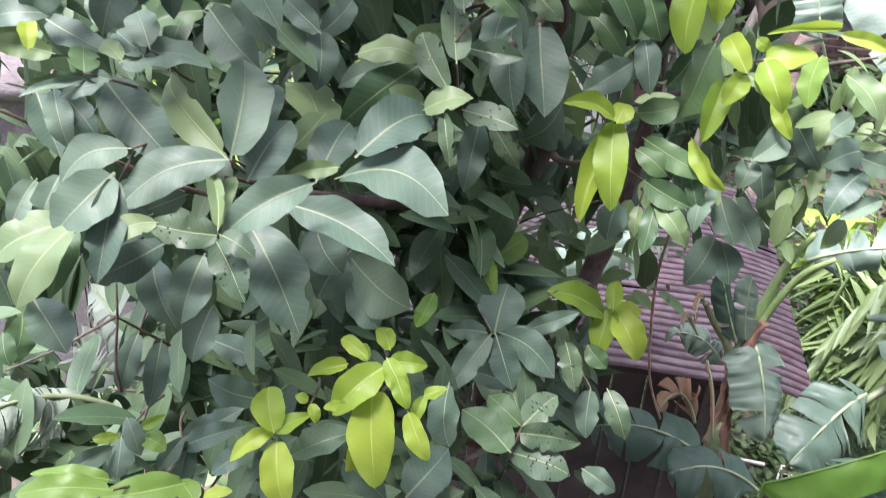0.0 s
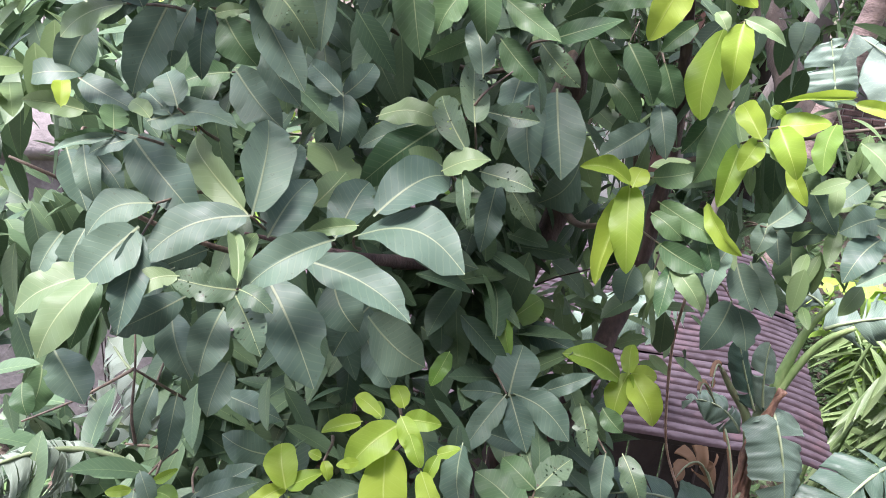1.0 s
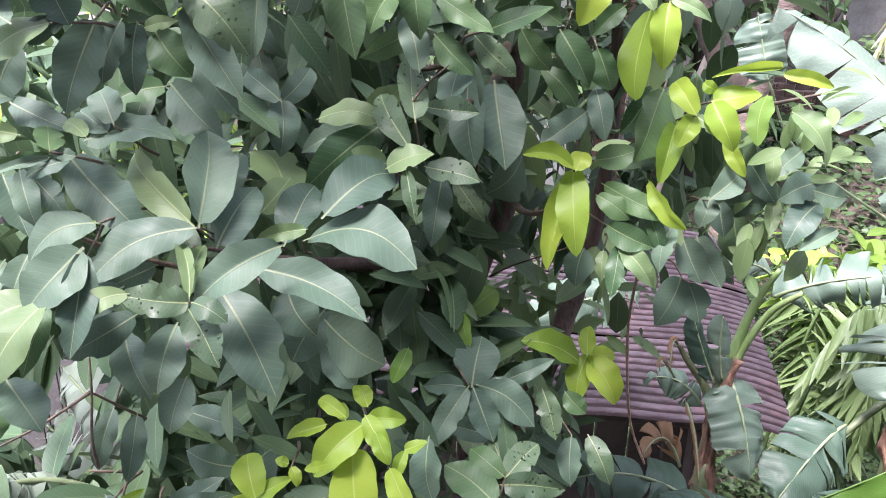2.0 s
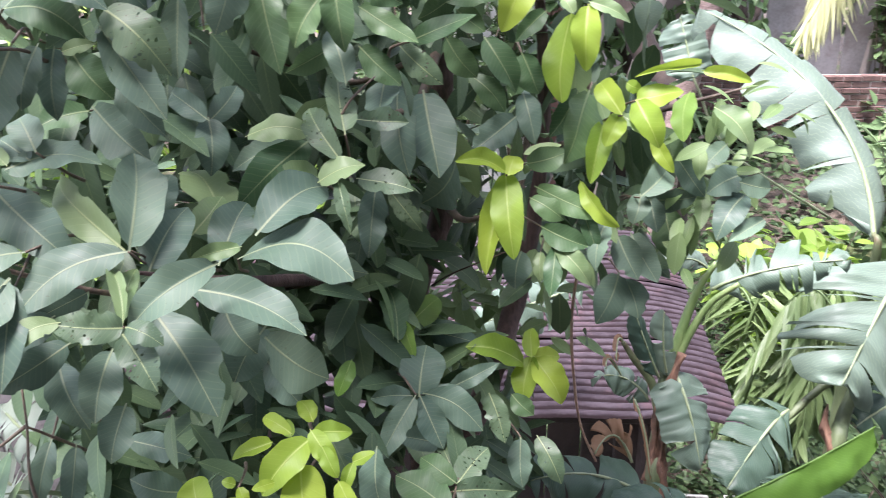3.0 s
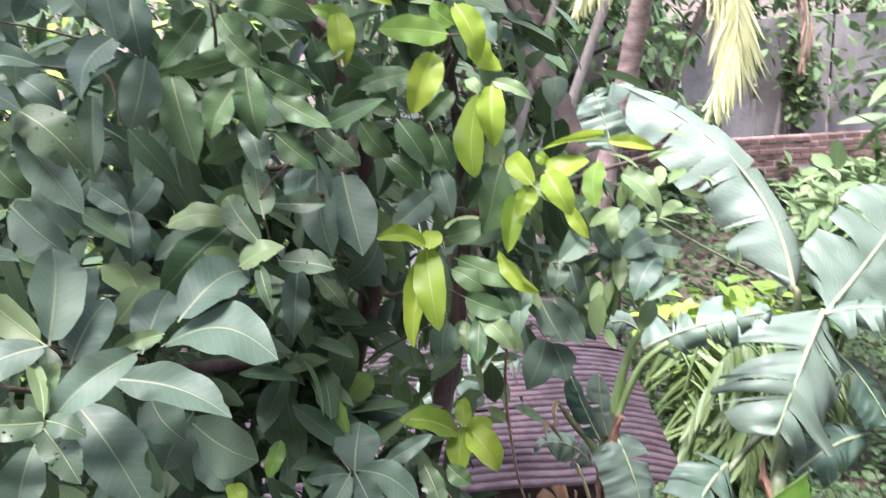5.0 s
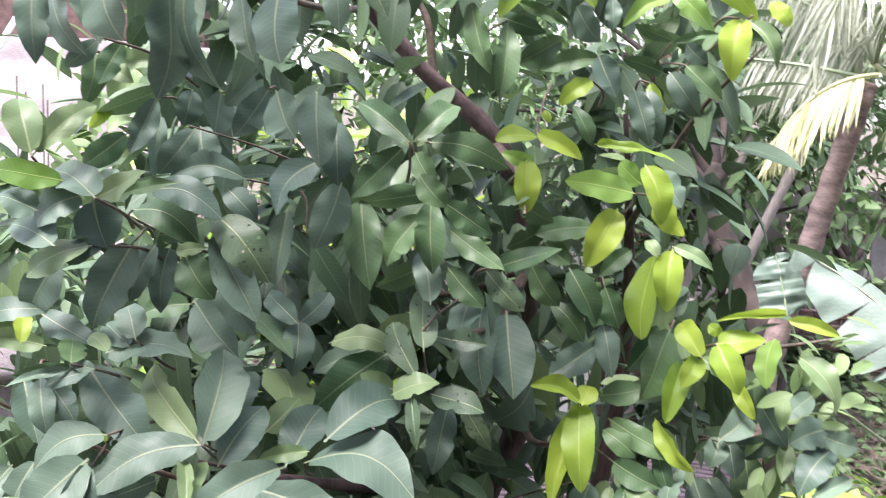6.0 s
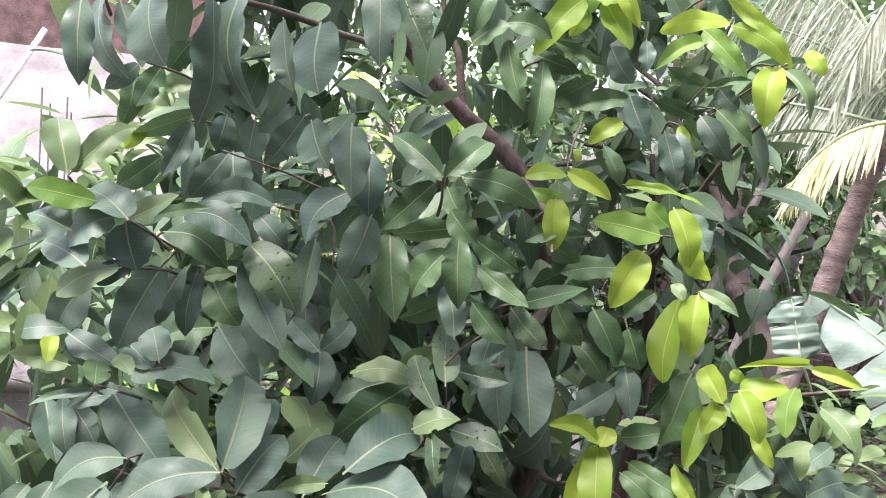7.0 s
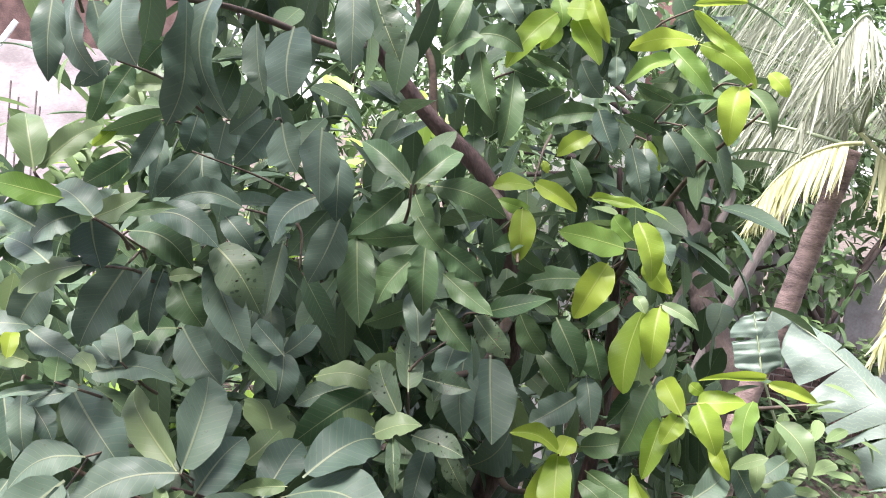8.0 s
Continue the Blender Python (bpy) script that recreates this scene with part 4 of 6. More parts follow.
leaf((0.377, 1.616, 3.881), (0.359, 1.599, 3.833), 0.037, -47, MIDGREEN)
leaf((0.221, 1.457, 4.080), (0.164, 1.443, 4.059), 0.030, -62, MIDGREEN)
leaf((0.202, 1.493, 4.059), (0.254, 1.473, 4.029), 0.037, 90, MIDGREEN)
leaf((0.399, 1.540, 3.983), (0.345, 1.521, 3.938), 0.032, -58, MIDGREEN)
# leaves end

# ---- the fruit tree's wood ----
FORK = (0.24, 1.84, 2.75)
BOUGHS = [
    ([(0.15, 1.95, 0.0), (0.17, 1.93, 1.0), (0.2, 1.88, 2.0), FORK], 0.075, 0.045),
    ([FORK, (0.21, 1.92, 3.05), (0.22, 1.96, 3.3), (0.30, 2.04, 3.48), (0.28, 1.98, 3.85), (0.201, 1.92, 4.11), (0.045, 1.897, 4.251), (-0.11, 1.875, 4.406), (-0.3, 1.7, 4.65)], 0.034, 0.012),
    ([FORK, (0.36, 1.87, 3.04), (0.47, 1.98, 3.28), (0.52, 2.0, 3.6), (0.5, 1.97, 3.9), (0.46, 1.96, 4.2)], 0.035, 0.005),
    ([(0.22, 1.96, 3.3), (0.05, 1.72, 3.45), (-0.12, 1.42, 3.6), (-0.25, 1.3, 3.68)], 0.02, 0.007),
    ([(0.05, 1.72, 3.45), (-0.3, 1.5, 3.55), (-0.6, 1.35, 3.75)], 0.008, 0.004),
    ([FORK, (-0.15, 1.65, 3.0), (-0.5, 1.42, 3.2)], 0.018, 0.005),
    ([(0.28, 1.98, 3.85), (0.08, 2.0, 3.78), (-0.16, 1.86, 3.9), (-0.34, 1.8, 3.88), (-0.5, 1.6, 4.0)], 0.007, 0.003),
    ([(0.19, 1.92, 4.12), (0.22, 1.65, 4.08), (0.2, 1.4, 4.05)], 0.012, 0.005),
    ([(0.52, 2.0, 3.6), (0.72, 1.92, 3.7), (0.95, 1.9, 3.76)], 0.013, 0.004),
    ([(0.48, 1.95, 3.95), (0.54, 1.75, 4.2), (0.6, 1.6, 4.33)], 0.008, 0.003),
    ([FORK, (0.2, 1.55, 3.0), (0.05, 1.3, 3.12)], 0.014, 0.004),
    ([(-0.09, 1.85, 4.37), (-0.102, 1.416, 4.325), (-0.209, 1.246, 4.341), (-0.292, 1.173, 4.337), (-0.404, 1.132, 4.335)], 0.006, 0.003),
    ([(0.28, 1.98, 3.85), (0.2, 1.7, 3.8), (0.05, 1.4, 3.85)], 0.013, 0.005),
    ([(0.3, 2.04, 3.48), (0.3, 1.75, 3.55), (0.32, 1.5, 3.66)], 0.011, 0.004),
    ([(0.124, 1.914, 4.187), (0.059, 1.945, 4.242), (0.038, 1.961, 4.351), (-0.01, 1.98, 4.485), (-0.04, 1.99, 4.9)], 0.013, 0.006),
]
bone = []
for i, (points, thick, thin) in enumerate(BOUGHS):
    line = spline(points, 7)
    part("trunk" if i == 0 else "branch", tube(line, [thick, thin if i < 3 else min(thin, 0.0022)], 10 if i < 3 else 7, 0.35), M_BARK if thick > 0.018 else M_TWIG, tree)
    if i:
        bone += line[3:]
rng = random.Random(5)
nodes = []
for foot, tip in leaf_feet:
    for node in nodes:
        if (foot - node[0]).length < 0.045:
            node[1].append(tip)
            break
    else:
        nodes.append((foot, [tip]))
for foot, tips in nodes:
    if len(tips) < 2:
        continue
    back = -sum(((t - foot).normalized() for t in tips), Vector()) / len(tips)
    end = foot + back * 0.04 + Vector((rng.uniform(-0.02, 0.02), 0.10, -0.05))
    middle = foot.lerp(end, 0.5) + back * 0.015
    part("twig", tube(spline([foot, middle, end], 4), [0.0016, 0.0028], 5, 0.2), M_TWIG, tree)


for points, thick in (
    ([(-0.279, 1.345, 4.152), (-0.196, 1.372, 4.129), (-0.121, 1.411, 4.105), (-0.057, 1.619, 4.114)], 0.003),
    ([(-0.351, 1.211, 4.259), (-0.307, 1.278, 4.243), (-0.292, 1.437, 4.205)], 0.003),
    ([(-0.34, 1.097, 3.626), (-0.335, 1.074, 3.587), (-0.332, 1.044, 3.542), (-0.329, 1.04, 3.502)], 0.003),
    ([(-0.512, 1.122, 3.46), (-0.449, 1.125, 3.492), (-0.406, 1.136, 3.515), (-0.34, 1.082, 3.582)], 0.003),
    ([(-0.339, 1.082, 3.582), (-0.315, 1.112, 3.539), (-0.306, 1.166, 3.484)], 0.003),
    ([(0.177, 1.263, 3.155), (0.198, 1.273, 3.23), (0.217, 1.304, 3.271)], 0.003),
    ([(-0.206, 1.155, 3.77), (-0.175, 1.209, 3.726), (-0.124, 1.312, 3.667)], 0.003),
    ([(-0.33, 1.106, 3.747), (-0.326, 1.162, 3.763), (-0.341, 1.244, 3.756)], 0.003),
    ([(0.111, 1.386, 3.92), (0.072, 1.36, 3.891), (0.045, 1.367, 3.842)], 0.003),
    ([(0.378, 1.624, 3.537), (0.28, 1.79, 3.415), (0.253, 1.92, 3.328)], 0.003),
    ([(-0.16, 1.35, 4.062), (-0.139, 1.407, 4.084), (-0.09, 1.567, 4.113)], 0.003),
    ([(-0.119, 1.396, 3.995), (-0.122, 1.404, 4.044), (-0.132, 1.405, 4.064)], 0.003),
    ([(0.47, 1.685, 4.273), (0.523, 1.625, 4.325), (0.547, 1.528, 4.368)], 0.003),
    ([(0.219, 1.492, 4.165), (0.231, 1.532, 4.215), (0.252, 1.61, 4.244)], 0.003),
):
    part("twig", tube(spline(points, 6), [thick * 0.45, thick * 0.85], 6, 0.25), M_TWIG, tree)


def crown_right(z):
    return np.interp(z, (2.7, 3.0, 3.2, 3.4, 3.7, 4.0, 4.3, 4.7), (0.40, 0.43, 0.50, 0.66, 0.70, 0.66, 0.6, 0.5))


def crown_left(z):
    return np.interp(z, (2.7, 3.75, 3.9, 4.02, 4.1, 4.7), (-0.95, -0.95, -0.85, -0.66, -0.5, -0.42))


GAPS = [
    ((0.013, 1.345, 4.273), (-0.013, 3.174, 4.334), 0.030),
    ((-0.024, 1.352, 4.311), (-0.104, 3.191, 4.429), 0.028),
    ((0.067, 1.336, 4.222), (0.123, 3.150, 4.206), 0.030),
    ((0.108, 1.329, 4.184), (0.224, 3.133, 4.113), 0.028),
    ((0.035, 1.349, 4.311), (0.043, 3.185, 4.430), 0.022),
    ((0.015, 1.359, 4.371), (-0.006, 3.208, 4.579), 0.022),
    ((0.179, 1.296, 3.729), (0.418, 2.963, 3.044), 0.035),
    ((0.152, 1.264, 3.669), (0.349, 2.884, 2.893), 0.035),
    ((0.278, 1.232, 3.619), (0.665, 2.805, 2.767), 0.030),
    ((0.263, 1.216, 3.587), (0.627, 2.763, 2.687), 0.030),
    ((0.213, 1.270, 3.683), (0.503, 2.898, 2.929), 0.035),
    ((0.195, 1.259, 3.661), (0.458, 2.870, 2.874), 0.030),
    ((0.029, 1.211, 3.561), (0.043, 2.751, 2.623), 0.025),
    ((0.012, 1.229, 3.594), (-0.001, 2.797, 2.706), 0.020),
    ((-0.521, 1.289, 3.767), (-1.229, 2.734, 3.219), 0.035),
    ((0.236, 1.452, 3.49), (0.462, 2.95, 2.718), 0.04),
    ((0.301, 1.434, 3.478), (0.602, 2.912, 2.693), 0.05),
    ((0.272, 1.471, 3.541), (0.539, 2.99, 2.827), 0.05),
    ((0.24, 1.433, 3.455), (0.472, 2.909, 2.644), 0.03),
    ((0.199, 1.496, 3.572), (0.384, 3.044, 2.893), 0.03),
    ((0.331, 1.432, 3.486), (0.665, 2.906, 2.709), 0.045),
    ((0.097, 1.635, 4.189), (0.162, 3.334, 4.15), 0.028),
    ((0.038, 1.637, 4.251), (0.036, 3.336, 4.281), 0.028),
    ((-0.016, 1.633, 4.312), (-0.079, 3.329, 4.412), 0.028),
    ((0.477, 1.35, 3.417), (0.978, 2.732, 2.563), 0.05),
    ((0.359, 1.425, 3.485), (0.726, 2.891, 2.707), 0.035),
    ((-0.417, 1.239, 3.466), (-1.015, 2.685, 2.479), 0.09),
    ((-0.49, 1.122, 3.36), (-1.19, 2.408, 2.229), 0.09),
    ((0.024, 1.355, 3.513), (0.029, 2.959, 2.592), 0.030),
    ((0.019, 1.325, 3.464), (0.016, 2.889, 2.476), 0.025),
    ((0.227, 1.359, 3.554), (0.511, 2.969, 2.689), 0.04),
    ((0.129, 1.471, 4.306), (0.265, 3.313, 4.409), 0.03),
    ((-0.052, 1.472, 4.16), (-0.165, 3.316, 4.062), 0.03),
    ((-0.113, 1.467, 4.306), (-0.309, 3.303, 4.409), 0.03),
    ((-0.466, 1.381, 4.179), (-1.146, 3.1, 4.108), 0.14),
    ((0.036, 1.279, 3.396), (0.059, 2.78, 2.315), 0.025),
]


def inner_leaves(count, depth, seed, size, gap, label=""):
    """Leaves inside the crown between two depths, grown in loose tufts."""
    g = np.random.default_rng(seed)
    tz, ty = g.uniform(2.5, 4.75, count // 6), g.uniform(*depth, count // 6)
    span = crown_right(tz) - crown_left(tz)
    tx = (crown_left(tz) + g.uniform(0, 1, count // 6) * span) * ty / 1.8
    pick = g.integers(0, len(tx), count)
    off = g.normal(0, 0.045, (count, 3))
    p = np.stack([tx, ty, tz], 1)[pick] + off
    keep = np.array([noise.noise(Vector(q) * 3.1) for q in p]) > gap
    keep &= np.array([noise.noise(Vector(q) * 4.3) for q in p]) > np.interp(p[:, 2], (3.8, 3.95, 4.3, 4.7), (-0.5, -0.15, -0.05, 0.1))
    keep &= (p[:, 1] > 1.74) | (p[:, 0] < 0.12 * p[:, 2] - 0.30)
    for a, b, wide in GAPS:
        a, b = np.array(a), np.array(b)
        along = ((p - a) @ (b - a)) / ((b - a) @ (b - a))
        keep &= np.linalg.norm(p - a - along[:, None] * (b - a), axis=1) > wide * (1 + along)
    p, off = p[keep], off[keep]
    k = len(p)
    ways = off / 0.045 * 0.5 + np.stack([g.normal(0, 0.35, k), g.normal(-0.3, 0.35, k), g.normal(-0.45, 0.4, k)], 1)
    tagged(scatter_leaves("foliage", p, ways, g.uniform(*size, k), g.uniform(0.038, 0.062, k), M_INNER_SHADED, tree, stations=6, seed=seed, full=0.65), label, kind="stuff")


def crown_shade_tufts(count, seed):
    """Unseen loose tufts added above the crown to shade the leaves below."""
    g = np.random.default_rng(seed)
    n = count // 7
    ty = g.uniform(0.95, 2.2, n)
    tx = g.uniform(-0.6, 0.12, n) * (0.7 + 0.2 * ty)
    tz = 4.66 + 0.24 * np.maximum(0, ty - 1.2) + g.uniform(0, 0.6, n)
    pick = g.integers(0, n, count)
    off = g.normal(0, 0.05, (count, 3))
    p = np.stack([tx, ty, tz], 1)[pick] + off
    ways = off * 12 + np.stack([g.normal(0, 0.4, count), g.normal(-0.2, 0.4, count), g.normal(-0.2, 0.3, count)], 1)
    tagged(scatter_leaves("foliage", p, ways, g.uniform(0.09, 0.13, count), g.uniform(0.04, 0.06, count), M_INNER_SHADED, tree, stations=5, seed=seed, full=0.65), kind="stuff")


def companion_leaves(per, near, far, seed):
    """Further leaves close behind the outer ones, hanging from the same shoots."""
    g = np.random.default_rng(seed)
    eye = np.array((0.03, 0.14, 4.2))
    feet = np.repeat(np.array([f for f, _ in leaf_feet]), per, axis=0)
    tips = np.repeat(np.array([t for _, t in leaf_feet]), per, axis=0)
    k = len(feet)
    away = feet - eye
    away /= np.linalg.norm(away, axis=1)[:, None]
    p = feet + (tips - feet) * g.uniform(-0.3, 0.6, (k, 1)) + away * g.uniform(near, far, (k, 1)) + g.normal(0, 0.03, (k, 3))
    keep = np.ones(k, bool)
    for a, b, wide in GAPS:
        a, b = np.array(a), np.array(b)
        along = ((p - a) @ (b - a)) / ((b - a) @ (b - a))
        keep &= np.linalg.norm(p - a - along[:, None] * (b - a), axis=1) > wide * (1 + along)
    keep &= (p[:, 0] < crown_right(p[:, 2]) * p[:, 1] / 1.8 - 0.06) & (p[:, 0] > crown_left(p[:, 2]) * p[:, 1] / 1.8 - 0.05)
    p, feet, tips = p[keep], feet[keep], tips[keep]
    k = len(p)
    long = np.linalg.norm(tips - feet, axis=1)
    ways = (tips - feet) / long[:, None] * 0.7 + np.stack([g.normal(0, 0.45, k), g.normal(-0.15, 0.3, k), g.normal(-0.25, 0.4, k)], 1)
    size = np.clip(long * g.uniform(0.75, 1.15, k), 0.06, 0.16)
    wide = size * g.uniform(0.32, 0.44, k)
    fresh = p[:, 0] > 0.36 + g.normal(0, 0.06, k)
    for sel, material in ((~fresh, M_INNER_SHADED), (fresh, M_INNER_YOUNG)):
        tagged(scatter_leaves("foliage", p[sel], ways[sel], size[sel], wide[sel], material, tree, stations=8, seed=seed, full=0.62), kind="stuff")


def fill_leaves(place, spread, count, size, material, seed):
    """A loose tuft of leaves round a place inside the crown."""
    g = np.random.default_rng(seed)
    p = np.array(place) + g.normal(0, 1, (count, 3)) * spread
    ways = np.stack([g.normal(0, 0.7, count), g.normal(-0.2, 0.5, count), g.normal(-0.35, 0.5, count)], 1)
    long = g.uniform(*size, count)
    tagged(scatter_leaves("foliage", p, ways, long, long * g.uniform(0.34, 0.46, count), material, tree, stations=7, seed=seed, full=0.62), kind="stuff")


companion_leaves(1, 0.15, 0.42, 8)
crown_shade_tufts(260, 6)
inner_leaves(1700, (1.5, 1.85), 3, (0.09, 0.15), -0.22)
inner_leaves(4200, (1.85, 2.6), 4, (0.09, 0.15), -0.25)
for place, spread, count, size, material, seed in (
    ((-0.38, 2.2, 3.62), (0.34, 0.16, 0.26), 420, (0.09, 0.15), M_INNER_SHADED, 340),
    ((0.1, 2.25, 3.75), (0.2, 0.14, 0.2), 160, (0.09, 0.15), M_INNER_SHADED, 341),
    ((-0.571, 1.332, 4.074), (0.05, 0.05, 0.04), 26, (0.06, 0.10), M_INNER_YOUNG, 330),
    ((-0.565, 1.315, 3.957), (0.05, 0.05, 0.05), 16, (0.06, 0.11), M_INNER_YOUNG, 331),
    ((-0.68, 2.216, 4.211), (0.07, 0.15, 0.09), 56, (0.07, 0.12), M_INNER_YOUNG, 332),
    ((-0.667, 2.215, 4.071), (0.09, 0.15, 0.06), 50, (0.07, 0.12), M_INNER_YOUNG, 333),
    ((-0.141, 1.751, 3.297), (0.10, 0.04, 0.07), 46, (0.08, 0.13), M_INNER_SHADED, 322),
    ((0.032, 1.813, 3.289), (0.08, 0.04, 0.05), 30, (0.08, 0.13), M_INNER_SHADED, 323),
    ((-0.543, 1.205, 3.242), (0.08, 0.05, 0.05), 40, (0.08, 0.13), M_INNER_SHADED, 320),
    ((0.106, 1.276, 3.161), (0.10, 0.06, 0.04), 40, (0.08, 0.13), M_INNER_SHADED, 321),
    ((0.172, 1.622, 3.35), (0.07, 0.06, 0.05), 14, (0.09, 0.15), M_INNER_SHADED, 300),
    ((0.081, 1.674, 3.443), (0.07, 0.06, 0.06), 34, (0.09, 0.15), M_INNER_SHADED, 301),
    ((0.31, 1.706, 3.166), (0.06, 0.06, 0.05), 8, (0.08, 0.13), M_INNER_SHADED, 302),
    ((0.137, 1.61, 3.263), (0.09, 0.06, 0.05), 24, (0.09, 0.15), M_INNER_SHADED, 303),
    ((0.473, 2.522, 3.142), (0.16, 0.2, 0.16), 150, (0.06, 0.11), M_INNER_YOUNG, 304),
    ((0.387, 2.37, 3.029), (0.14, 0.2, 0.12), 120, (0.06, 0.11), M_INNER_YOUNG, 305),
    ((0.779, 1.718, 3.581), (0.06, 0.07, 0.09), 36, (0.05, 0.09), M_INNER_YOUNG, 306),
    ((0.865, 1.811, 3.713), (0.08, 0.06, 0.06), 34, (0.05, 0.09), M_INNER_YOUNG, 307),
    ((-0.369, 1.347, 3.321), (0.13, 0.07, 0.06), 50, (0.08, 0.13), M_INNER_SHADED, 308),
    ((-0.219, 1.269, 3.254), (0.16, 0.07, 0.05), 60, (0.08, 0.13), M_INNER_SHADED, 309),
):
    fill_leaves(place, spread, count, size, material, seed)

tagged(part("dry_vine", tube(spline([(0.579, 1.876, 3.36), (0.584, 1.915, 3.209), (0.603, 1.93, 3.04), (0.633, 1.946, 2.891), (0.686, 1.962, 2.763)], 8), [0.004, 0.003], 6, 0.3), M_VINE, tree), "thin dry hanging vine")

# ---- ground ----


def ground_height(x, y):
    rise = np.clip((y - 3.5) / 6.5, 0, 1)
    return 1.0 * rise * rise * (3 - 2 * rise)


bm = bmesh.new()
xs = [-400, -120, -40, -15] + [-8 + 0.5 * i for i in range(45)] + [18, 40, 120, 400]
ys = [-400, -100, -30, -8] + [-3 + 0.5 * i for i in range(40)] + [20, 30, 60, 150, 500]
rows = [[bm.verts.new((x, y, float(ground_height(x, y)) + (0.05 * noise.noise(Vector((x, y, 0)) * 0.9) if abs(x) < 16 and -5 < y < 18 else 0))) for x in xs] for y in ys]
for a, b in zip(rows, rows[1:]):
    for i in range(len(xs) - 1):
        bm.faces.new((a[i], a[i + 1], b[i + 1], b[i]))
tagged(part("ground", bm, M_EARTH), "damp brown garden earth littered with weeds", "ground", kind="structure")


def weeds(name, label, count, xr, yr, size, material, seed, height=(0.02, 0.3), gap=-0.2):
    r = np.random.default_rng(seed)
    x, y = r.uniform(*xr, count), r.uniform(*yr, count)
    ok = np.array([noise.noise(Vector((a * 0.9, b * 0.9, seed))) for a, b in zip(x, y)]) > gap
    x, y = x[ok], y[ok]
    k = len(x)
    z = ground_height(x, y) + r.uniform(*height, k) * (0.5 + 0.5 * np.sin(x * 2.3) * np.sin(y * 1.9)) + 0.02
    way = np.stack([r.normal(0, 1, k), r.normal(0, 1, k), r.normal(0.15, 0.3, k)], 1)
    long = r.uniform(*size, k)
    return tagged(scatter_leaves(name, np.stack([x, y, z], 1), way, long, long * r.uniform(0.5, 0.8, k), material, None, stations=3, seed=seed), label, "weeds", kind="stuff")


weeds("weeds", "low green weeds covering the garden ground", 17000, (1.2, 9.5), (2.2, 10.4), (0.06, 0.13), M_WEED, 11, (0.02, 0.55), -0.4)
weeds("weeds", "small pale-leaved weeds along the garden path", 30000, (1.2, 6.5), (2.0, 7.0), (0.03, 0.07), M_WEED, 13, (0.05, 0.75), -0.5)
weeds("weeds", "thin green weeds on the open ground", 9000, (-9, 1.2), (4.5, 14.0), (0.07, 0.18), M_HEDGE, 14, (0.02, 0.4), -0.4)
weeds("weeds", "low green weeds under the fruit tree", 2500, (-4, 1.5), (1.0, 6.5), (0.06, 0.14), M_HEDGE, 12, (0.02, 0.5), -0.4)

# ---- shed with a corrugated roof ----
shed = thing("shed", (0.5, 3.6, 0.0), "small shed with a rusty purplish corrugated metal roof", "shed")
ROOF_ROT = radians(12)
RU = Vector((-math.cos(ROOF_ROT), math.sin(ROOF_ROT) * 0.6, 0.02)).normalized()
RV = Vector((0.21, 0.977, 0.0)).normalized()
RN = RV.cross(RU).normalized() if RV.cross(RU).z > 0 else RU.cross(RV).normalized()
CORNER = Vector((1.62, 2.86, 2.2))
PITCH = 0.058


def sheet(v0, v1, u0, u1, lift, seed):
    """One corrugated sheet: waves run along u, sheets follow each other along v."""
    r = random.Random(seed)
    bm = bmesh.new()
    nv, nu = int((v1 - v0) / PITCH * 8), 24
    rows = []
    for i in range(nv + 1):
        v = v0 + (v1 - v0) * i / nv
        row = []
        for j in range(nu + 1):
            u = u0 + (u1 - u0) * j / nu
            droop = -0.10 * max(0, 0.35 - u) ** 2 / 0.1225 * 0.6
            dent = 0.012 * noise.noise(Vector((u * 3, v * 3, seed)))
            p = CORNER + RU * u + RV * v + RN * (lift + droop + dent + 0.015 * abs(math.sin(math.pi * v / PITCH)))
            row.append(bm.verts.new(p))
        rows.append(row)
    layer = bm.loops.layers.uv.new("UVMap")
    for i in range(nv):
        for j in range(nu):
            f = bm.faces.new((rows[i][j], rows[i][j + 1], rows[i + 1][j + 1], rows[i + 1][j]))
            for loop, (di, dj) in zip(f.loops, ((0, 0), (0, 1), (1, 1), (1, 0))):
                loop[layer].uv = (u0 + (u1 - u0) * (j + dj) / nu, (v0 + (v1 - v0) * (i + di) / nv) / PITCH)
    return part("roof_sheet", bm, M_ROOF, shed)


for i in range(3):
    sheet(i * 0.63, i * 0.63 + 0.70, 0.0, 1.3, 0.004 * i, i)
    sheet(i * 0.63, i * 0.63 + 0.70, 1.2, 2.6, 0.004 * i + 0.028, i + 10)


def beam(name, a, b, size, material, parent, label=""):
    a, b = Vector(a), Vector(b)
    bm = bmesh.new()
    m = Matrix.Translation((a + b) / 2) @ (b - a).to_track_quat("Z", "Y").to_matrix().to_4x4()
    box(bm, (size[0], size[1], (b - a).length), m, min(size) * 0.12)
    return part(name, bm, material, parent, label, smooth=False)


for v in (0.12, 1.0, 1.8):
    a, b = CORNER + RV * v + RU * 0.25 - RN * 0.075, CORNER + RV * v + RU * 2.55 - RN * 0.045
    beam("purlin", a, b, (0.05, 0.05), M_SHED, shed)
for u, v in ((0.35, 0.15), (2.4, 0.15), (0.35, 1.75), (2.4, 1.75)):
    p = CORNER + RU * u + RV * v
    beam("post", (p.x, p.y, 0), (p.x, p.y, 2.10), (0.08, 0.08), M_SHED, shed)
for i in range(14):
    a = CORNER + RU * (0.42 + i * 0.145) + RV * 0.2
    beam("board", (a.x, a.y, 0.02), (a.x, a.y, 2.08), (0.14, 0.02), M_SHED, shed)
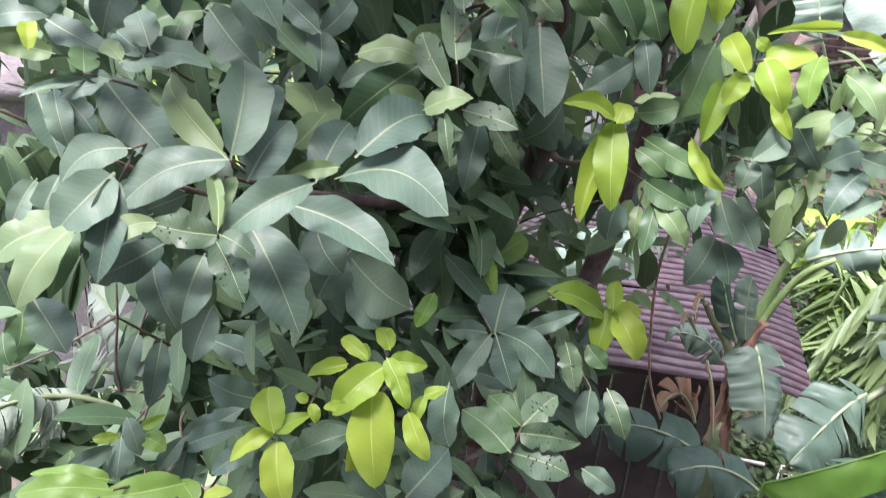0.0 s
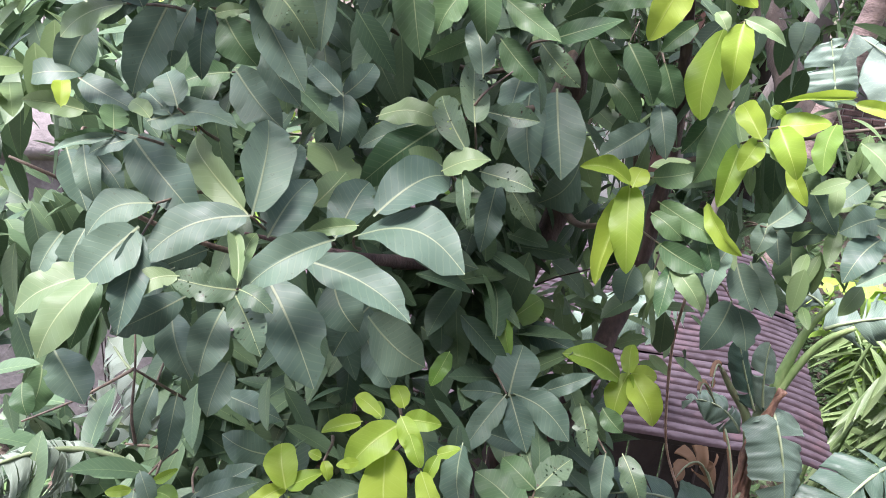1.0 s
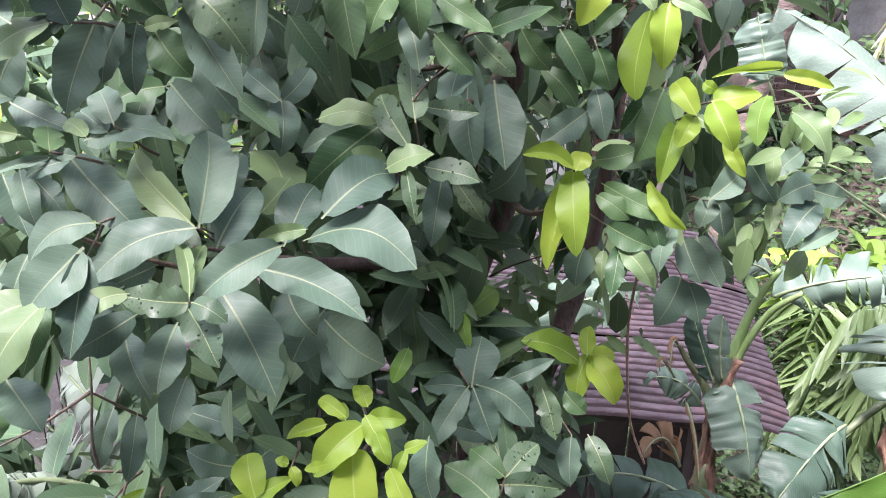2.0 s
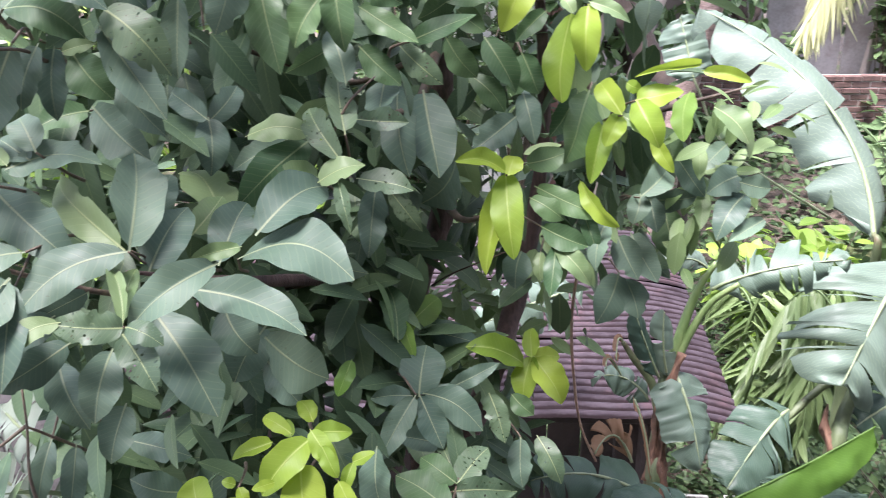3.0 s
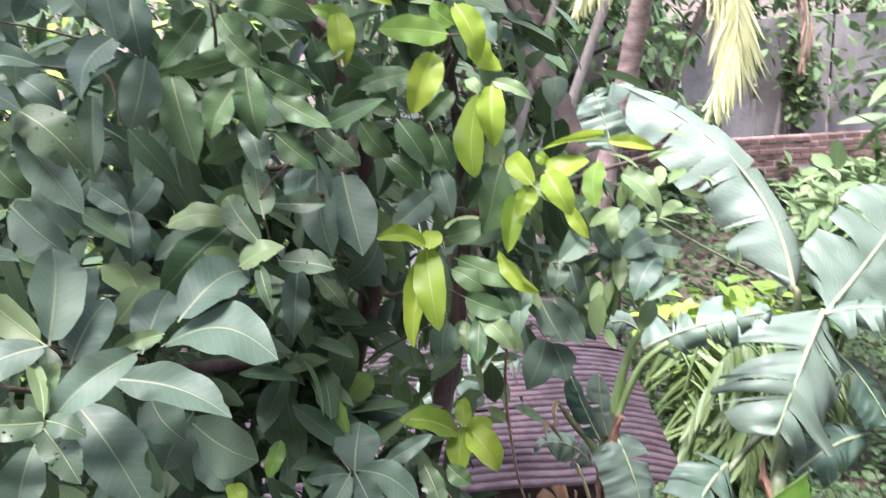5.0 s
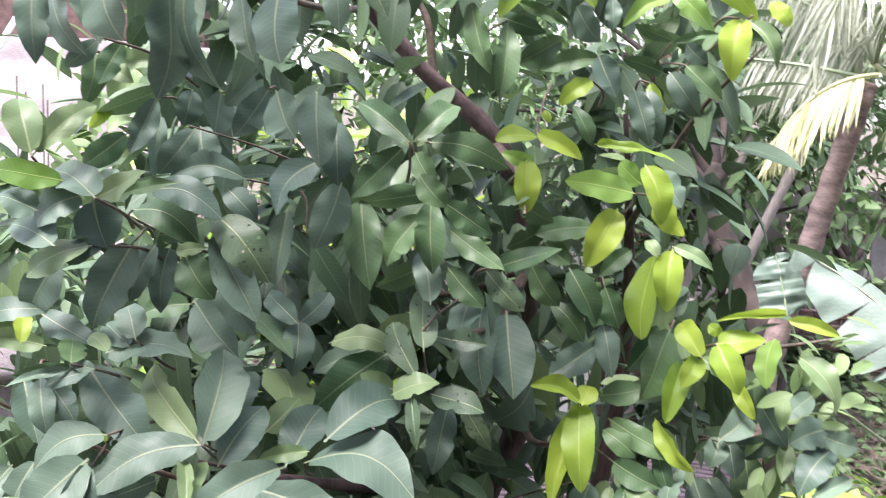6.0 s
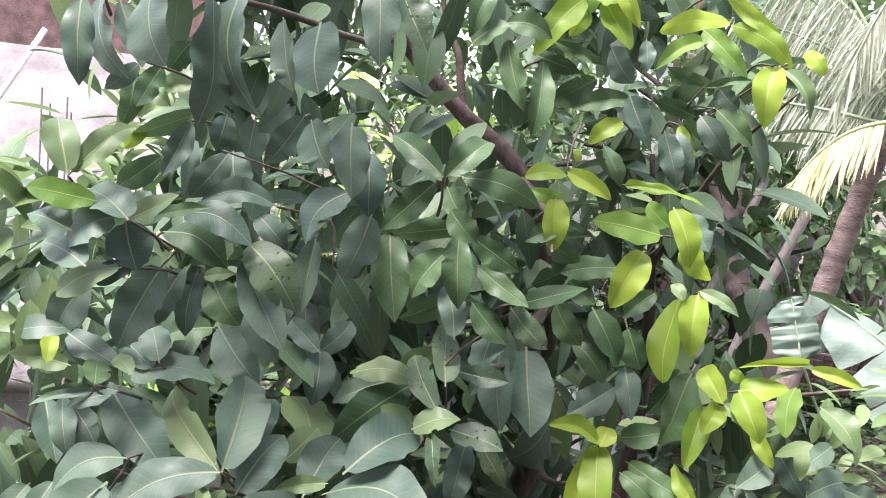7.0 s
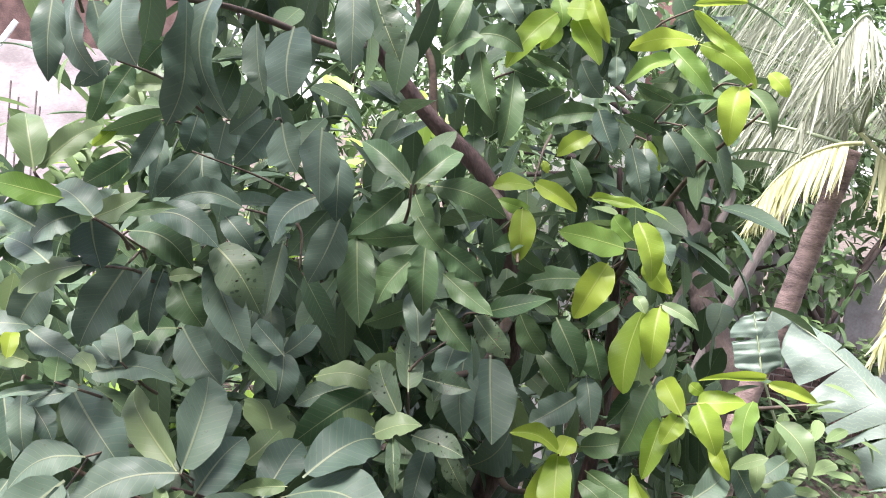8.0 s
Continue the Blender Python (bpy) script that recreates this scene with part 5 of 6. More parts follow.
for i in range(11):
    a = CORNER + RU * 0.40 + RV * (0.27 + i * 0.135)
    beam("board", (a.x, a.y, 0.02), (a.x, a.y, 2.06), (0.02, 0.13), M_SHED, shed)

# ---- banana plants ----


def curve3(a, b, c, n):
    a, b, c = Vector(a), Vector(b), Vector(c)
    return [a * (1 - t) ** 2 + b * 2 * t * (1 - t) + c * t * t for t in (i / n for i in range(n + 1))]


def banana_leaf(plant, a, b, c, width, face, material, seed, tears=5, hang=(0.25, 0.25), sides=(1, 1), stalk=None, ragged=0.1, blunt=0.42, lean=0.18):
    """A banana leaf along the bow a-b-c, its upper face towards face; hang: how far each half droops (radians); torn into strips."""
    r = random.Random(seed)
    n = 40
    line = curve3(a, b, c, n)
    face = Vector(face)
    bm = bmesh.new()
    layer = bm.loops.layers.uv.new("UVMap")
    spots = {}
    for s in (-1, 1):
        if not sides[(s + 1) // 2]:
            continue
        cuts = sorted({0, n} | {r.randrange(3, n - 1) for _ in range(tears)})
        for c0, c1 in zip(cuts, cuts[1:]):
            extra = r.uniform(-0.15, 0.6) * ragged * 4
            slip = r.uniform(-0.02, 0.03)
            rows = []
            short = 1 - r.uniform(0, ragged)
            narrow = r.uniform(0.05, 0.45) if tears > 2 else 0.0
            centre = (c0 + c1) / 2
            for i in range(c0, c1 + 1):
                t = i / n
                ahead = (line[min(i + 1, n)] - line[max(i - 1, 0)]).normalized()
                side = ahead.cross(face).normalized() * s
                up = side.cross(ahead) * s
                w = 0.5 * width * (min(1, t / 0.13) ** 0.6) * (min(1, (1 - t) / 0.3) ** blunt) * short
                w = max(w, 0.006)
                gap = (0.005 if tears else 0.0) * (1 if i == c1 and c1 < n else 0)
                row = []
                for j in range(6):
                    q = j / 5
                    drop = (hang[(s + 1) // 2] + extra * q) * q
                    d = side * math.cos(drop) - up * math.sin(drop)
                    ripple = 0.05 * noise.noise(Vector((t * 24, 0.5 * q, seed))) * q + 0.06 * noise.noise(Vector((t * 8, q * 2, seed)))
                    pull = (centre - i) * narrow * q * q * (line[1] - line[0]).length
                    p = line[i] + d * (w * q) + ahead * (lean * w * q - gap * q * 2.5 + slip * q + pull) + up * ripple * width
                    vert = bm.verts.new(p)
                    spots[vert] = (0.5 + 0.5 * s * q * w / width, t)
                    row.append(vert)
                rows.append(row)
            for p, q in zip(rows, rows[1:]):
                for j in range(5):
                    f = (p[j], p[j + 1], q[j + 1], q[j])
                    bm.faces.new(f if s < 0 else f[::-1])
    for f in bm.faces:
        for loop in f.loops:
            loop[layer].uv = spots[loop.vert]
    blade = part("leaf", bm, material, plant)
    rib = line if stalk is None else spline([Vector(p) for p in stalk] + [line[0]], 6)[:-1] + line
    part("midrib", tube(rib, [width * (0.008 if material is M_BANANA_NEW else 0.016) + 0.003, 0.002], 6), M_BANANA_NEW if material is M_BANANA_NEW else M_RIB, blade)
    return blade


def stem(plant, points, thick, thin, material=M_STEM):
    return part("pseudostem", tube(spline(points, 8), [thick, thin], 14, 0.2), material, plant)


banana = thing("banana_plant", (1.0, 2.35, 0.0), "banana plant with a brown dried sheath and torn leaves", "banana plant", "banana plants")
stem(banana, [(1.050, 2.390, 0.0), (1.050, 2.390, 1.2), (1.053, 2.398, 2.222), (1.078, 2.462, 2.384), (1.104, 2.518, 2.528), (1.130, 2.566, 2.653)], 0.042, 0.024)
part("dry_sheath", tube(spline([(1.072, 2.368, 2.265), (1.073, 2.421, 2.390), (1.097, 2.470, 2.514), (1.122, 2.510, 2.620), (1.164, 2.532, 2.721)], 10), [0.02, 0.013], 13, 1.3), M_SHEATH, banana, "flaking brown dried leaf sheath")
part("dry_sheath", tube(spline([(1.033, 2.409, 2.313), (1.055, 2.450, 2.420), (1.078, 2.498, 2.545)], 8), [0.014, 0.01], 11, 1.3), M_SHEATH, banana, "flaking brown dried leaf sheath")
part("petiole", tube(spline([(1.096, 2.505, 2.492), (1.069, 2.540, 2.611), (1.006, 2.559, 2.700), (0.968, 2.571, 2.760)], 6), [0.02, 0.008], 8, 0.0), M_STEM, banana)
part("petiole", tube(spline([(1.121, 2.545, 2.599), (1.166, 2.578, 2.752), (1.218, 2.600, 2.906), (1.267, 2.583, 3.022)], 6), [0.024, 0.009], 8, 0.0), M_PETIOLE, banana)
part("petiole", tube(spline([(1.137, 2.548, 2.640), (1.192, 2.567, 2.765), (1.255, 2.561, 2.887), (1.324, 2.524, 2.967)], 6), [0.018, 0.008], 8, 0.0), M_PETIOLE, banana)
banana_leaf(banana, (1.268, 2.594, 2.919), (1.386, 2.552, 3.013), (1.629, 2.461, 3.058), 0.24, (0.1, -0.55, 0.9), M_BANANA, 21, 11, (0.2, 0.9), ragged=0.25)
banana_leaf(banana, (1.090, 2.534, 2.634), (1.041, 2.548, 2.744), (1.006, 2.570, 2.855), 0.1, (0.3, -1, 0.3), M_BANANA_DARK, 22, 1, (0.5, 0.5))
banana_leaf(banana, (1.111, 2.527, 2.656), (1.086, 2.535, 2.765), (1.095, 2.556, 2.870), 0.1, (-0.2, -1, 0.3), M_BANANA, 23, 1, (0.6, 0.4))
banana_leaf(banana, (1.237, 2.582, 3.005), (1.168, 2.570, 3.070), (1.091, 2.527, 3.057), 0.12, (0, -0.8, 0.6), M_BANANA, 20, 2, (0.5, 0.5))
banana_leaf(banana, (1.141, 2.529, 2.650), (1.163, 2.424, 2.597), (1.175, 2.338, 2.404), 0.23, (0.2, -1, 0.45), M_BANANA, 24, 2, (0.35, 0.25), ragged=0.08, blunt=0.6)
banana_leaf(banana, (1.070, 2.552, 2.536), (1.024, 2.629, 2.614), (0.914, 2.643, 2.590), 0.13, (-0.2, -0.7, 0.8), M_BANANA, 28, 3, (0.5, 0.7))
banana_leaf(banana, (0.955, 3.032, 2.739), (0.824, 3.092, 2.681), (0.568, 3.146, 2.543), 0.26, (0, -0.8, 0.6), M_BANANA, 25, 9, (0.2, 0.3))
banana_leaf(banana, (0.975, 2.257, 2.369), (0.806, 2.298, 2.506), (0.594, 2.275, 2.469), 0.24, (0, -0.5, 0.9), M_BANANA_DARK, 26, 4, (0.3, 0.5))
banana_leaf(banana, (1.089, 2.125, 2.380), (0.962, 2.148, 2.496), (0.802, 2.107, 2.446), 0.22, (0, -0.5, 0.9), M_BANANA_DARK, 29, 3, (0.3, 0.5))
banana_leaf(banana, (0.962, 2.389, 2.411), (0.903, 2.423, 2.589), (0.818, 2.345, 2.492), 0.14, (-0.3, -1, 0.3), M_DRY, 27, 5, (0.8, 0.9), ragged=0.5)
banana_leaf(banana, (0.946, 2.506, 2.674), (0.887, 2.512, 2.787), (0.869, 2.442, 2.744), 0.035, (0, -1, 0.2), M_DRY, 201, 2, (0.7, 0.9), ragged=0.5)
banana_leaf(banana, (0.968, 2.571, 2.760), (0.940, 2.567, 2.814), (0.918, 2.486, 2.743), 0.04, (0, -1, 0.2), M_DRY, 202, 2, (0.7, 0.9), ragged=0.5)
banana_leaf(banana, (0.983, 2.467, 2.603), (1.000, 2.381, 2.543), (1.001, 2.322, 2.405), 0.05, (0, -1, 0.2), M_DRY, 203, 2, (0.9, 0.9), ragged=0.5)

banana2 = thing("banana_plant", (1.9, 2.7, 0.0), "young banana plant with large drooping torn leaves", "banana plant", "banana plants")
stem(banana2, [(1.679, 2.388, 0.0), (1.679, 2.388, 1.2), (1.687, 2.394, 2.287), (1.736, 2.455, 2.453), (1.811, 2.501, 2.600), (1.884, 2.532, 2.710), (1.971, 2.634, 2.942)], 0.036, 0.014)
part("petiole", tube(spline([(1.550, 2.500, 2.435), (1.587, 2.508, 2.469), (1.647, 2.529, 2.504), (1.719, 2.548, 2.544), (1.790, 2.535, 2.56), (1.815, 2.505, 2.54)], 6), [0.011, 0.018], 10, 0.3), M_STEM, banana2)
part("dry_sheath", tube(spline([(1.690, 2.400, 2.36), (1.666, 2.443, 2.447), (1.678, 2.468, 2.513)], 8), [0.024, 0.004], 11, 0.9), M_SHEATH, banana2, "flaking brown dried leaf sheath")
banana_leaf(banana2, (1.971, 2.619, 2.959), (1.829, 2.500, 2.865), (1.660, 2.387, 2.643), 0.52, (-0.15, -1, 0.5), M_BANANA, 31, 7, (0.3, 0.35), ragged=0.16, lean=0.5)
banana_leaf(banana2, (1.961, 2.597, 2.954), (2.049, 2.518, 3.024), (2.179, 2.423, 2.999), 0.22, (0, -0.35, 1), M_BANANA, 39, 5, (0.2, 0.5), ragged=0.2)
banana_leaf(banana2, (1.978, 2.614, 2.950), (2.244, 2.728, 3.097), (2.533, 2.863, 3.304), 0.42, (-0.3, -1, 0.35), M_BANANA, 34, 4, (0.15, 0.2), ragged=0.08)
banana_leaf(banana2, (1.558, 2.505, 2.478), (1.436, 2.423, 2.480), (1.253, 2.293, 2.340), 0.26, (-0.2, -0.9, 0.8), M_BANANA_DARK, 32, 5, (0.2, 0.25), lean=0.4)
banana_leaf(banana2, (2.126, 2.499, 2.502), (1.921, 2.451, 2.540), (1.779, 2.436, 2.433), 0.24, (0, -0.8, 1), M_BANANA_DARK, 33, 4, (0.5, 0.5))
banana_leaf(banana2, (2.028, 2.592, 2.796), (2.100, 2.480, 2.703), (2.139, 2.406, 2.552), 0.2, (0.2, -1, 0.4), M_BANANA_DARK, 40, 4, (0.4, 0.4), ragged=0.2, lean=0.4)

banana3 = thing("banana_plant", (2.24, 3.16, 0.0), "tall banana plant with a long arching pale leaf", "banana plant", "banana plants")
stem(banana3, [(2.24, 3.16, 0.0), (2.23, 3.15, 1.2), (2.2, 3.12, 2.2), (2.116, 2.970, 2.817), (2.111, 3.007, 2.902)], 0.05, 0.007)
banana_leaf(banana3, (2.112, 2.994, 2.870), (2.204, 3.305, 3.385), (1.690, 3.811, 3.645), 0.52, (-0.35, -0.9, 0.6), M_BANANA, 35, 8, (0.2, 1.5), ragged=0.2, blunt=0.3)
banana_leaf(banana3, (1.688, 3.850, 3.347), (1.673, 3.905, 3.468), (1.649, 3.965, 3.594), 0.24, (-0.2, -1, 0.3), M_BANANA, 36, 1, (0.25, 0.25), stalk=[(2.35, 3.65, 2.7), (1.9, 3.85, 3.0)])

banana4 = thing("banana_plant", (0.8, 1.6, 0.0), "banana plant below with one bright green leaf", "banana plant", "banana plants")
stem(banana4, [(0.9, 1.75, 0.0), (0.92, 1.78, 1.2), (0.95, 1.85, 2.3)], 0.07, 0.04)
banana_leaf(banana4, (1.0, 1.943, 2.576), (1.216, 1.958, 2.637), (1.471, 1.956, 2.794), 0.22, (0.35, -0.8, 0.75), M_BANANA_NEW, 37, 0, (0.2, 0.05), sides=(0, 1), stalk=[(0.95, 1.84, 2.25)], blunt=0.3)
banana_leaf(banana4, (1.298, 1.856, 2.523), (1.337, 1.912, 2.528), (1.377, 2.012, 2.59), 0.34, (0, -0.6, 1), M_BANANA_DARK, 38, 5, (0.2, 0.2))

banana5 = thing("banana_plant", (-1.3, 1.9, 0.0), "banana plant with tattered pale leaves under the fruit tree", "banana plant", "banana plants")
stem(banana5, [(-1.3, 1.9, 0.0), (-1.25, 1.9, 1.2), (-1.2, 1.85, 2.4), (-1.15, 1.8, 2.75)], 0.07, 0.04)
banana_leaf(banana5, (-0.444, 1.281, 3.274), (-0.523, 1.244, 3.352), (-0.589, 1.135, 3.358), 0.23, (0, -0.35, 1), M_BANANA_PALE, 51, 18, (1.3, 1.3), ragged=0.3)
banana_leaf(banana5, (-0.542, 1.751, 3.078), (-0.579, 1.705, 3.119), (-0.7, 1.861, 3.146), 0.2, (0, -0.8, 0.6), M_BANANA_PALE, 52, 9, (0.3, 0.4), ragged=0.3)
banana_leaf(banana5, (-0.593, 1.837, 2.87), (-0.663, 1.833, 2.895), (-0.757, 1.859, 2.99), 0.22, (0, -0.8, 0.6), M_BANANA_PALE, 53, 9, (0.3, 0.4), ragged=0.3)


# ---- coconut palms ----


def frond(palm, a, b, c, long, material, seed, droop=0.7, name="frond", count=70, wide=0.016, spread=0.5):
    """A feather leaf along the bow a-b-c with leaflets that hang."""
    r = np.random.default_rng(seed)
    line = curve3(a, b, c, 40)
    stalk = part(name, tube(line, [0.022 * long + 0.006, 0.004], 6), {M_FROND_YELLOW: M_FROND_YELLOW, M_FERN: M_FERN}.get(material, M_RIB), palm)
    places, ways, longs = [], [], []
    for i in range(count):
        t = 0.1 + 0.9 * i / (count - 1)
        k = min(39, int(t * 40))
        p = line[k].lerp(line[k + 1], t * 40 - k) if k < 40 else line[40]
        ahead = (line[k + 1] - line[k]).normalized()
        for s in (-1, 1):
            side = ahead.cross(Vector((0, 0, 1))).normalized() * s
            w = side * (1 - 0.55 * t) + ahead * (spread + 0.8 * t) + Vector((0, 0, -droop - 0.5 * t)) * r.uniform(0.7, 1.3) + Vector(r.normal(0, 0.035, 3))
            places.append(p)
            ways.append(w)
            longs.append(long * (0.45 + 0.75 * math.sin(math.pi * min(1, 0.15 + 0.8 * t))) * r.uniform(0.85, 1.1))
    k = len(places)
    tagged(scatter_leaves("foliage", np.array(places), np.array(ways), np.array(longs), np.full(k, wide), material, stalk, fold=0.35, stations=5, blunt=0.7, seed=seed), kind="stuff")
    return stalk


def palm_trunk(palm, points, thick, thin, material, ring=0.035):
    line = spline(points, 22)
    return part("trunk", tube(line, [thick, thin], 16, 0.12, ring), material, palm)


palm = thing("coconut_palm", (2.45, 5.75, 0.3), "leaning coconut palm with pinkish ringed trunk and drooping fronds", "palm tree", "coconut palms")
palm_trunk(palm, [(2.45, 5.75, 0.25), (2.40, 5.76, 1.4), (2.45, 5.78, 2.5), (2.62, 5.8, 3.3), (2.78, 5.82, 4.05), (2.88, 5.84, 4.45)], 0.088, 0.068, M_PALM_RED)
HUB = (2.791, 5.611, 4.564)
frond(palm, (2.638, 5.244, 4.482), (2.248, 5.251, 4.443), (2.065, 5.232, 4.023), 0.36, M_FROND_YELLOW, 41, 1.1, wide=0.02, count=80)
frond(palm, HUB, (3.313, 5.122, 4.069), (2.813, 4.901, 3.40), 0.42, M_FROND_YELLOW, 46, 0.9, wide=0.026, count=100)
frond(palm, (2.616, 5.257, 4.452), (2.294, 5.892, 4.596), (1.714, 6.189, 4.565), 0.34, M_FROND, 42, 2.4, count=74)
frond(palm, HUB, (2.66, 6.148, 5.122), (1.59, 6.576, 5.16), 0.46, M_FROND, 43, 2.4, count=80)
frond(palm, HUB, (2.703, 5.458, 5.933), (2.262, 5.252, 4.561), 0.50, M_FROND, 44, 1.4, count=80)
frond(palm, HUB, (2.508, 5.94, 5.64), (2.001, 6.283, 5.562), 0.50, M_FROND, 45, 2.0, count=74)
frond(palm, HUB, (2.889, 5.387, 5.905), (2.896, 4.937, 4.282), 0.5, M_FROND, 47, 1.2, count=66)
frond(palm, HUB, (3.6, 6.4, 5.4), (4.3, 6.6, 4.6), 0.5, M_FROND, 48, 1.1)
frond(palm, HUB, (2.9, 6.9, 5.8), (2.6, 7.6, 5.4), 0.5, M_FROND, 49, 1.1)
frond(palm, HUB, (3.856, 5.36, 4.266), (3.579, 5.173, 3.531), 0.25, M_FROND_DRY, 50, 0.9, count=50)

palm2 = thing("coconut_palm", (0.9, 1.3, 0.0), "grey ringed coconut palm trunk leaning over the garden", "palm tree", "coconut palms")
palm_trunk(palm2, [(1.35, 1.7, 0.0), (1.45, 1.8, 0.9), (1.983, 2.203, 2.001), (2.188, 2.315, 2.239), (2.43, 2.426, 2.599), (2.745, 2.571, 3.316), (3.132, 2.749, 4.641), (3.5, 2.95, 6.6)], 0.074, 0.06, M_PALM_BARK, 0.012)
scar_line = spline([(1.35, 1.7, 0.0), (1.45, 1.8, 0.9), (1.983, 2.203, 2.001), (2.188, 2.315, 2.239), (2.43, 2.426, 2.599), (2.745, 2.571, 3.316), (3.132, 2.749, 4.641)], 22)
for i in range(40, len(scar_line) - 2, 3):
    c, ahead = scar_line[i], (scar_line[i + 1] - scar_line[i - 1]).normalized()
    side = ahead.orthogonal().normalized()
    girth = 0.074 + (0.06 - 0.074) * i / (len(scar_line) - 1)
    ring = [c + Matrix.Rotation(2 * math.pi * k / 18, 3, ahead) @ side * girth * 0.997 + ahead * 0.004 * math.sin(k * 1.7) for k in range(19)]
    part("leaf_scar", tube(ring, [0.0012, 0.0012], 5, 0.3), M_PALM_BARK, palm2)
# crown out of view above the trunk, added to shade the garden
for i in range(11):
    a = i * 0.571
    tip = Vector((3.5 + 1.9 * math.cos(a), 2.95 + 1.9 * math.sin(a), 6.0 + 0.35 * (i % 3)))
    bow = Vector((3.5 + 1.0 * math.cos(a), 2.95 + 1.0 * math.sin(a), 7.6))
    frond(palm2, (3.5, 2.95, 6.55), bow, tip, 0.5, M_FROND, 120 + i, 0.9, wide=0.03, count=46)

# ---- far garden: brick wall, fence, poles, hedge, trees ----
WALL_A, WALL_U = Vector((3.2, 10.6, 1.2)), Vector((math.cos(radians(-9)), math.sin(radians(-9)), 0))
WALL_N = Vector((-WALL_U.y, WALL_U.x, 0))
wall = part("wall_north", box(bmesh.new(), (9.0, 0.19, 0.72), Matrix.Translation(WALL_A + WALL_U * 4.3 + Vector((0, 0, 0.33))) @ Matrix.Rotation(radians(-9), 4, "Z")), M_MORTAR, None, "", False)
tagged(wall, "low weathered red brick garden wall", "wall", kind="structure")
fence = thing("fence", (5.0, 11.2, 0.9), "grey sheet fence with leaning timber posts", "fence")
for i in range(9):
    p = WALL_A + WALL_U * (-1.2 + i * 1.05) + WALL_N * 0.8
    bm = box(bmesh.new(), (1.0, 0.03, 2.0), Matrix.Translation(p + Vector((0, 0, 1.15))) @ Matrix.Rotation(radians(-9 + rng.uniform(-2, 2)), 4, "Z") @ Matrix.Rotation(radians(rng.uniform(-2, 2)), 4, "Y"), 0.004)
    part("fence_sheet", bm, M_PANEL, fence, smooth=False)
for i in range(5):
    p = WALL_A + WALL_U * (-0.3 + i * 2.0) + WALL_N * 0.62
    beam("post", p + Vector((0, 0, -0.2)), p + Vector((0.35, 0, 2.3)), (0.09, 0.09), M_TIMBER, fence)

pole = part("timber_pole", tube(spline([(2.35, 7.5, 0.6), (2.72, 7.47, 2.5), (3.07, 7.5, 3.5), (3.45, 7.5, 4.5)], 6), [0.05, 0.04], 8, 0.2), M_TIMBER)
tagged(pole, "leaning grey timber pole among the shrubs", "pole")
pole = part("timber_pole", tube(spline([(2.0, 8.3, 0.7), (2.75, 8.3, 3.0), (3.1, 8.3, 4.1)], 6), [0.05, 0.04], 8, 0.2), M_TIMBER)
tagged(pole, "leaning grey timber pole beside the brown tree", "pole")


def garden_tree(place, points, thick, crown, count, size, material, seed, label, leafname="foliage", ratio=(0.35, 0.5)):
    t = thing("tree", place, label, "tree")
    part("trunk", tube(spline(points, 10), [thick, thick * 0.55], 12, 0.35), M_TRUNK, t)
    top = Vector(points[-1])
    r = random.Random(seed)
    ends = []
    for i in range(7):
        c, rad = crown[i % len(crown)]
        e = Vector(c) + Vector((r.uniform(-1, 1), r.uniform(-1, 1), r.uniform(-1, 1))) * rad * 0.5
        part("limb", tube(spline([top - Vector((0, 0, 0.15)), top.lerp(e, 0.5) + Vector((0, 0, 0.15)), e], 6), [thick * 0.4, 0.012], 6, 0.3), M_TRUNK, t)
    g = np.random.default_rng(seed)
    ps = []
    for c, rad in crown:
        k = int(count * rad**2 / sum(q**2 for _, q in crown))
        d = g.normal(0, 1, (k, 3))
        d /= np.linalg.norm(d, axis=1)[:, None]
        p = np.array(c) + d * (rad * g.uniform(0.45, 1.0, k) ** 0.6)[:, None] * [1, 1, 0.85]
        keep = np.array([noise.noise(Vector(q) * 2.2) for q in p]) > -0.18
        ps.append(p[keep])
    ps = np.concatenate(ps)
    k = len(ps)
    ways = g.normal(0, 0.7, (k, 3)) + [0, -0.1, -0.25]
    long = g.uniform(*size, k)
    tagged(scatter_leaves(leafname, ps, ways, long, long * g.uniform(*ratio, k), material, t, stations=5, seed=seed), kind="stuff")
    return t


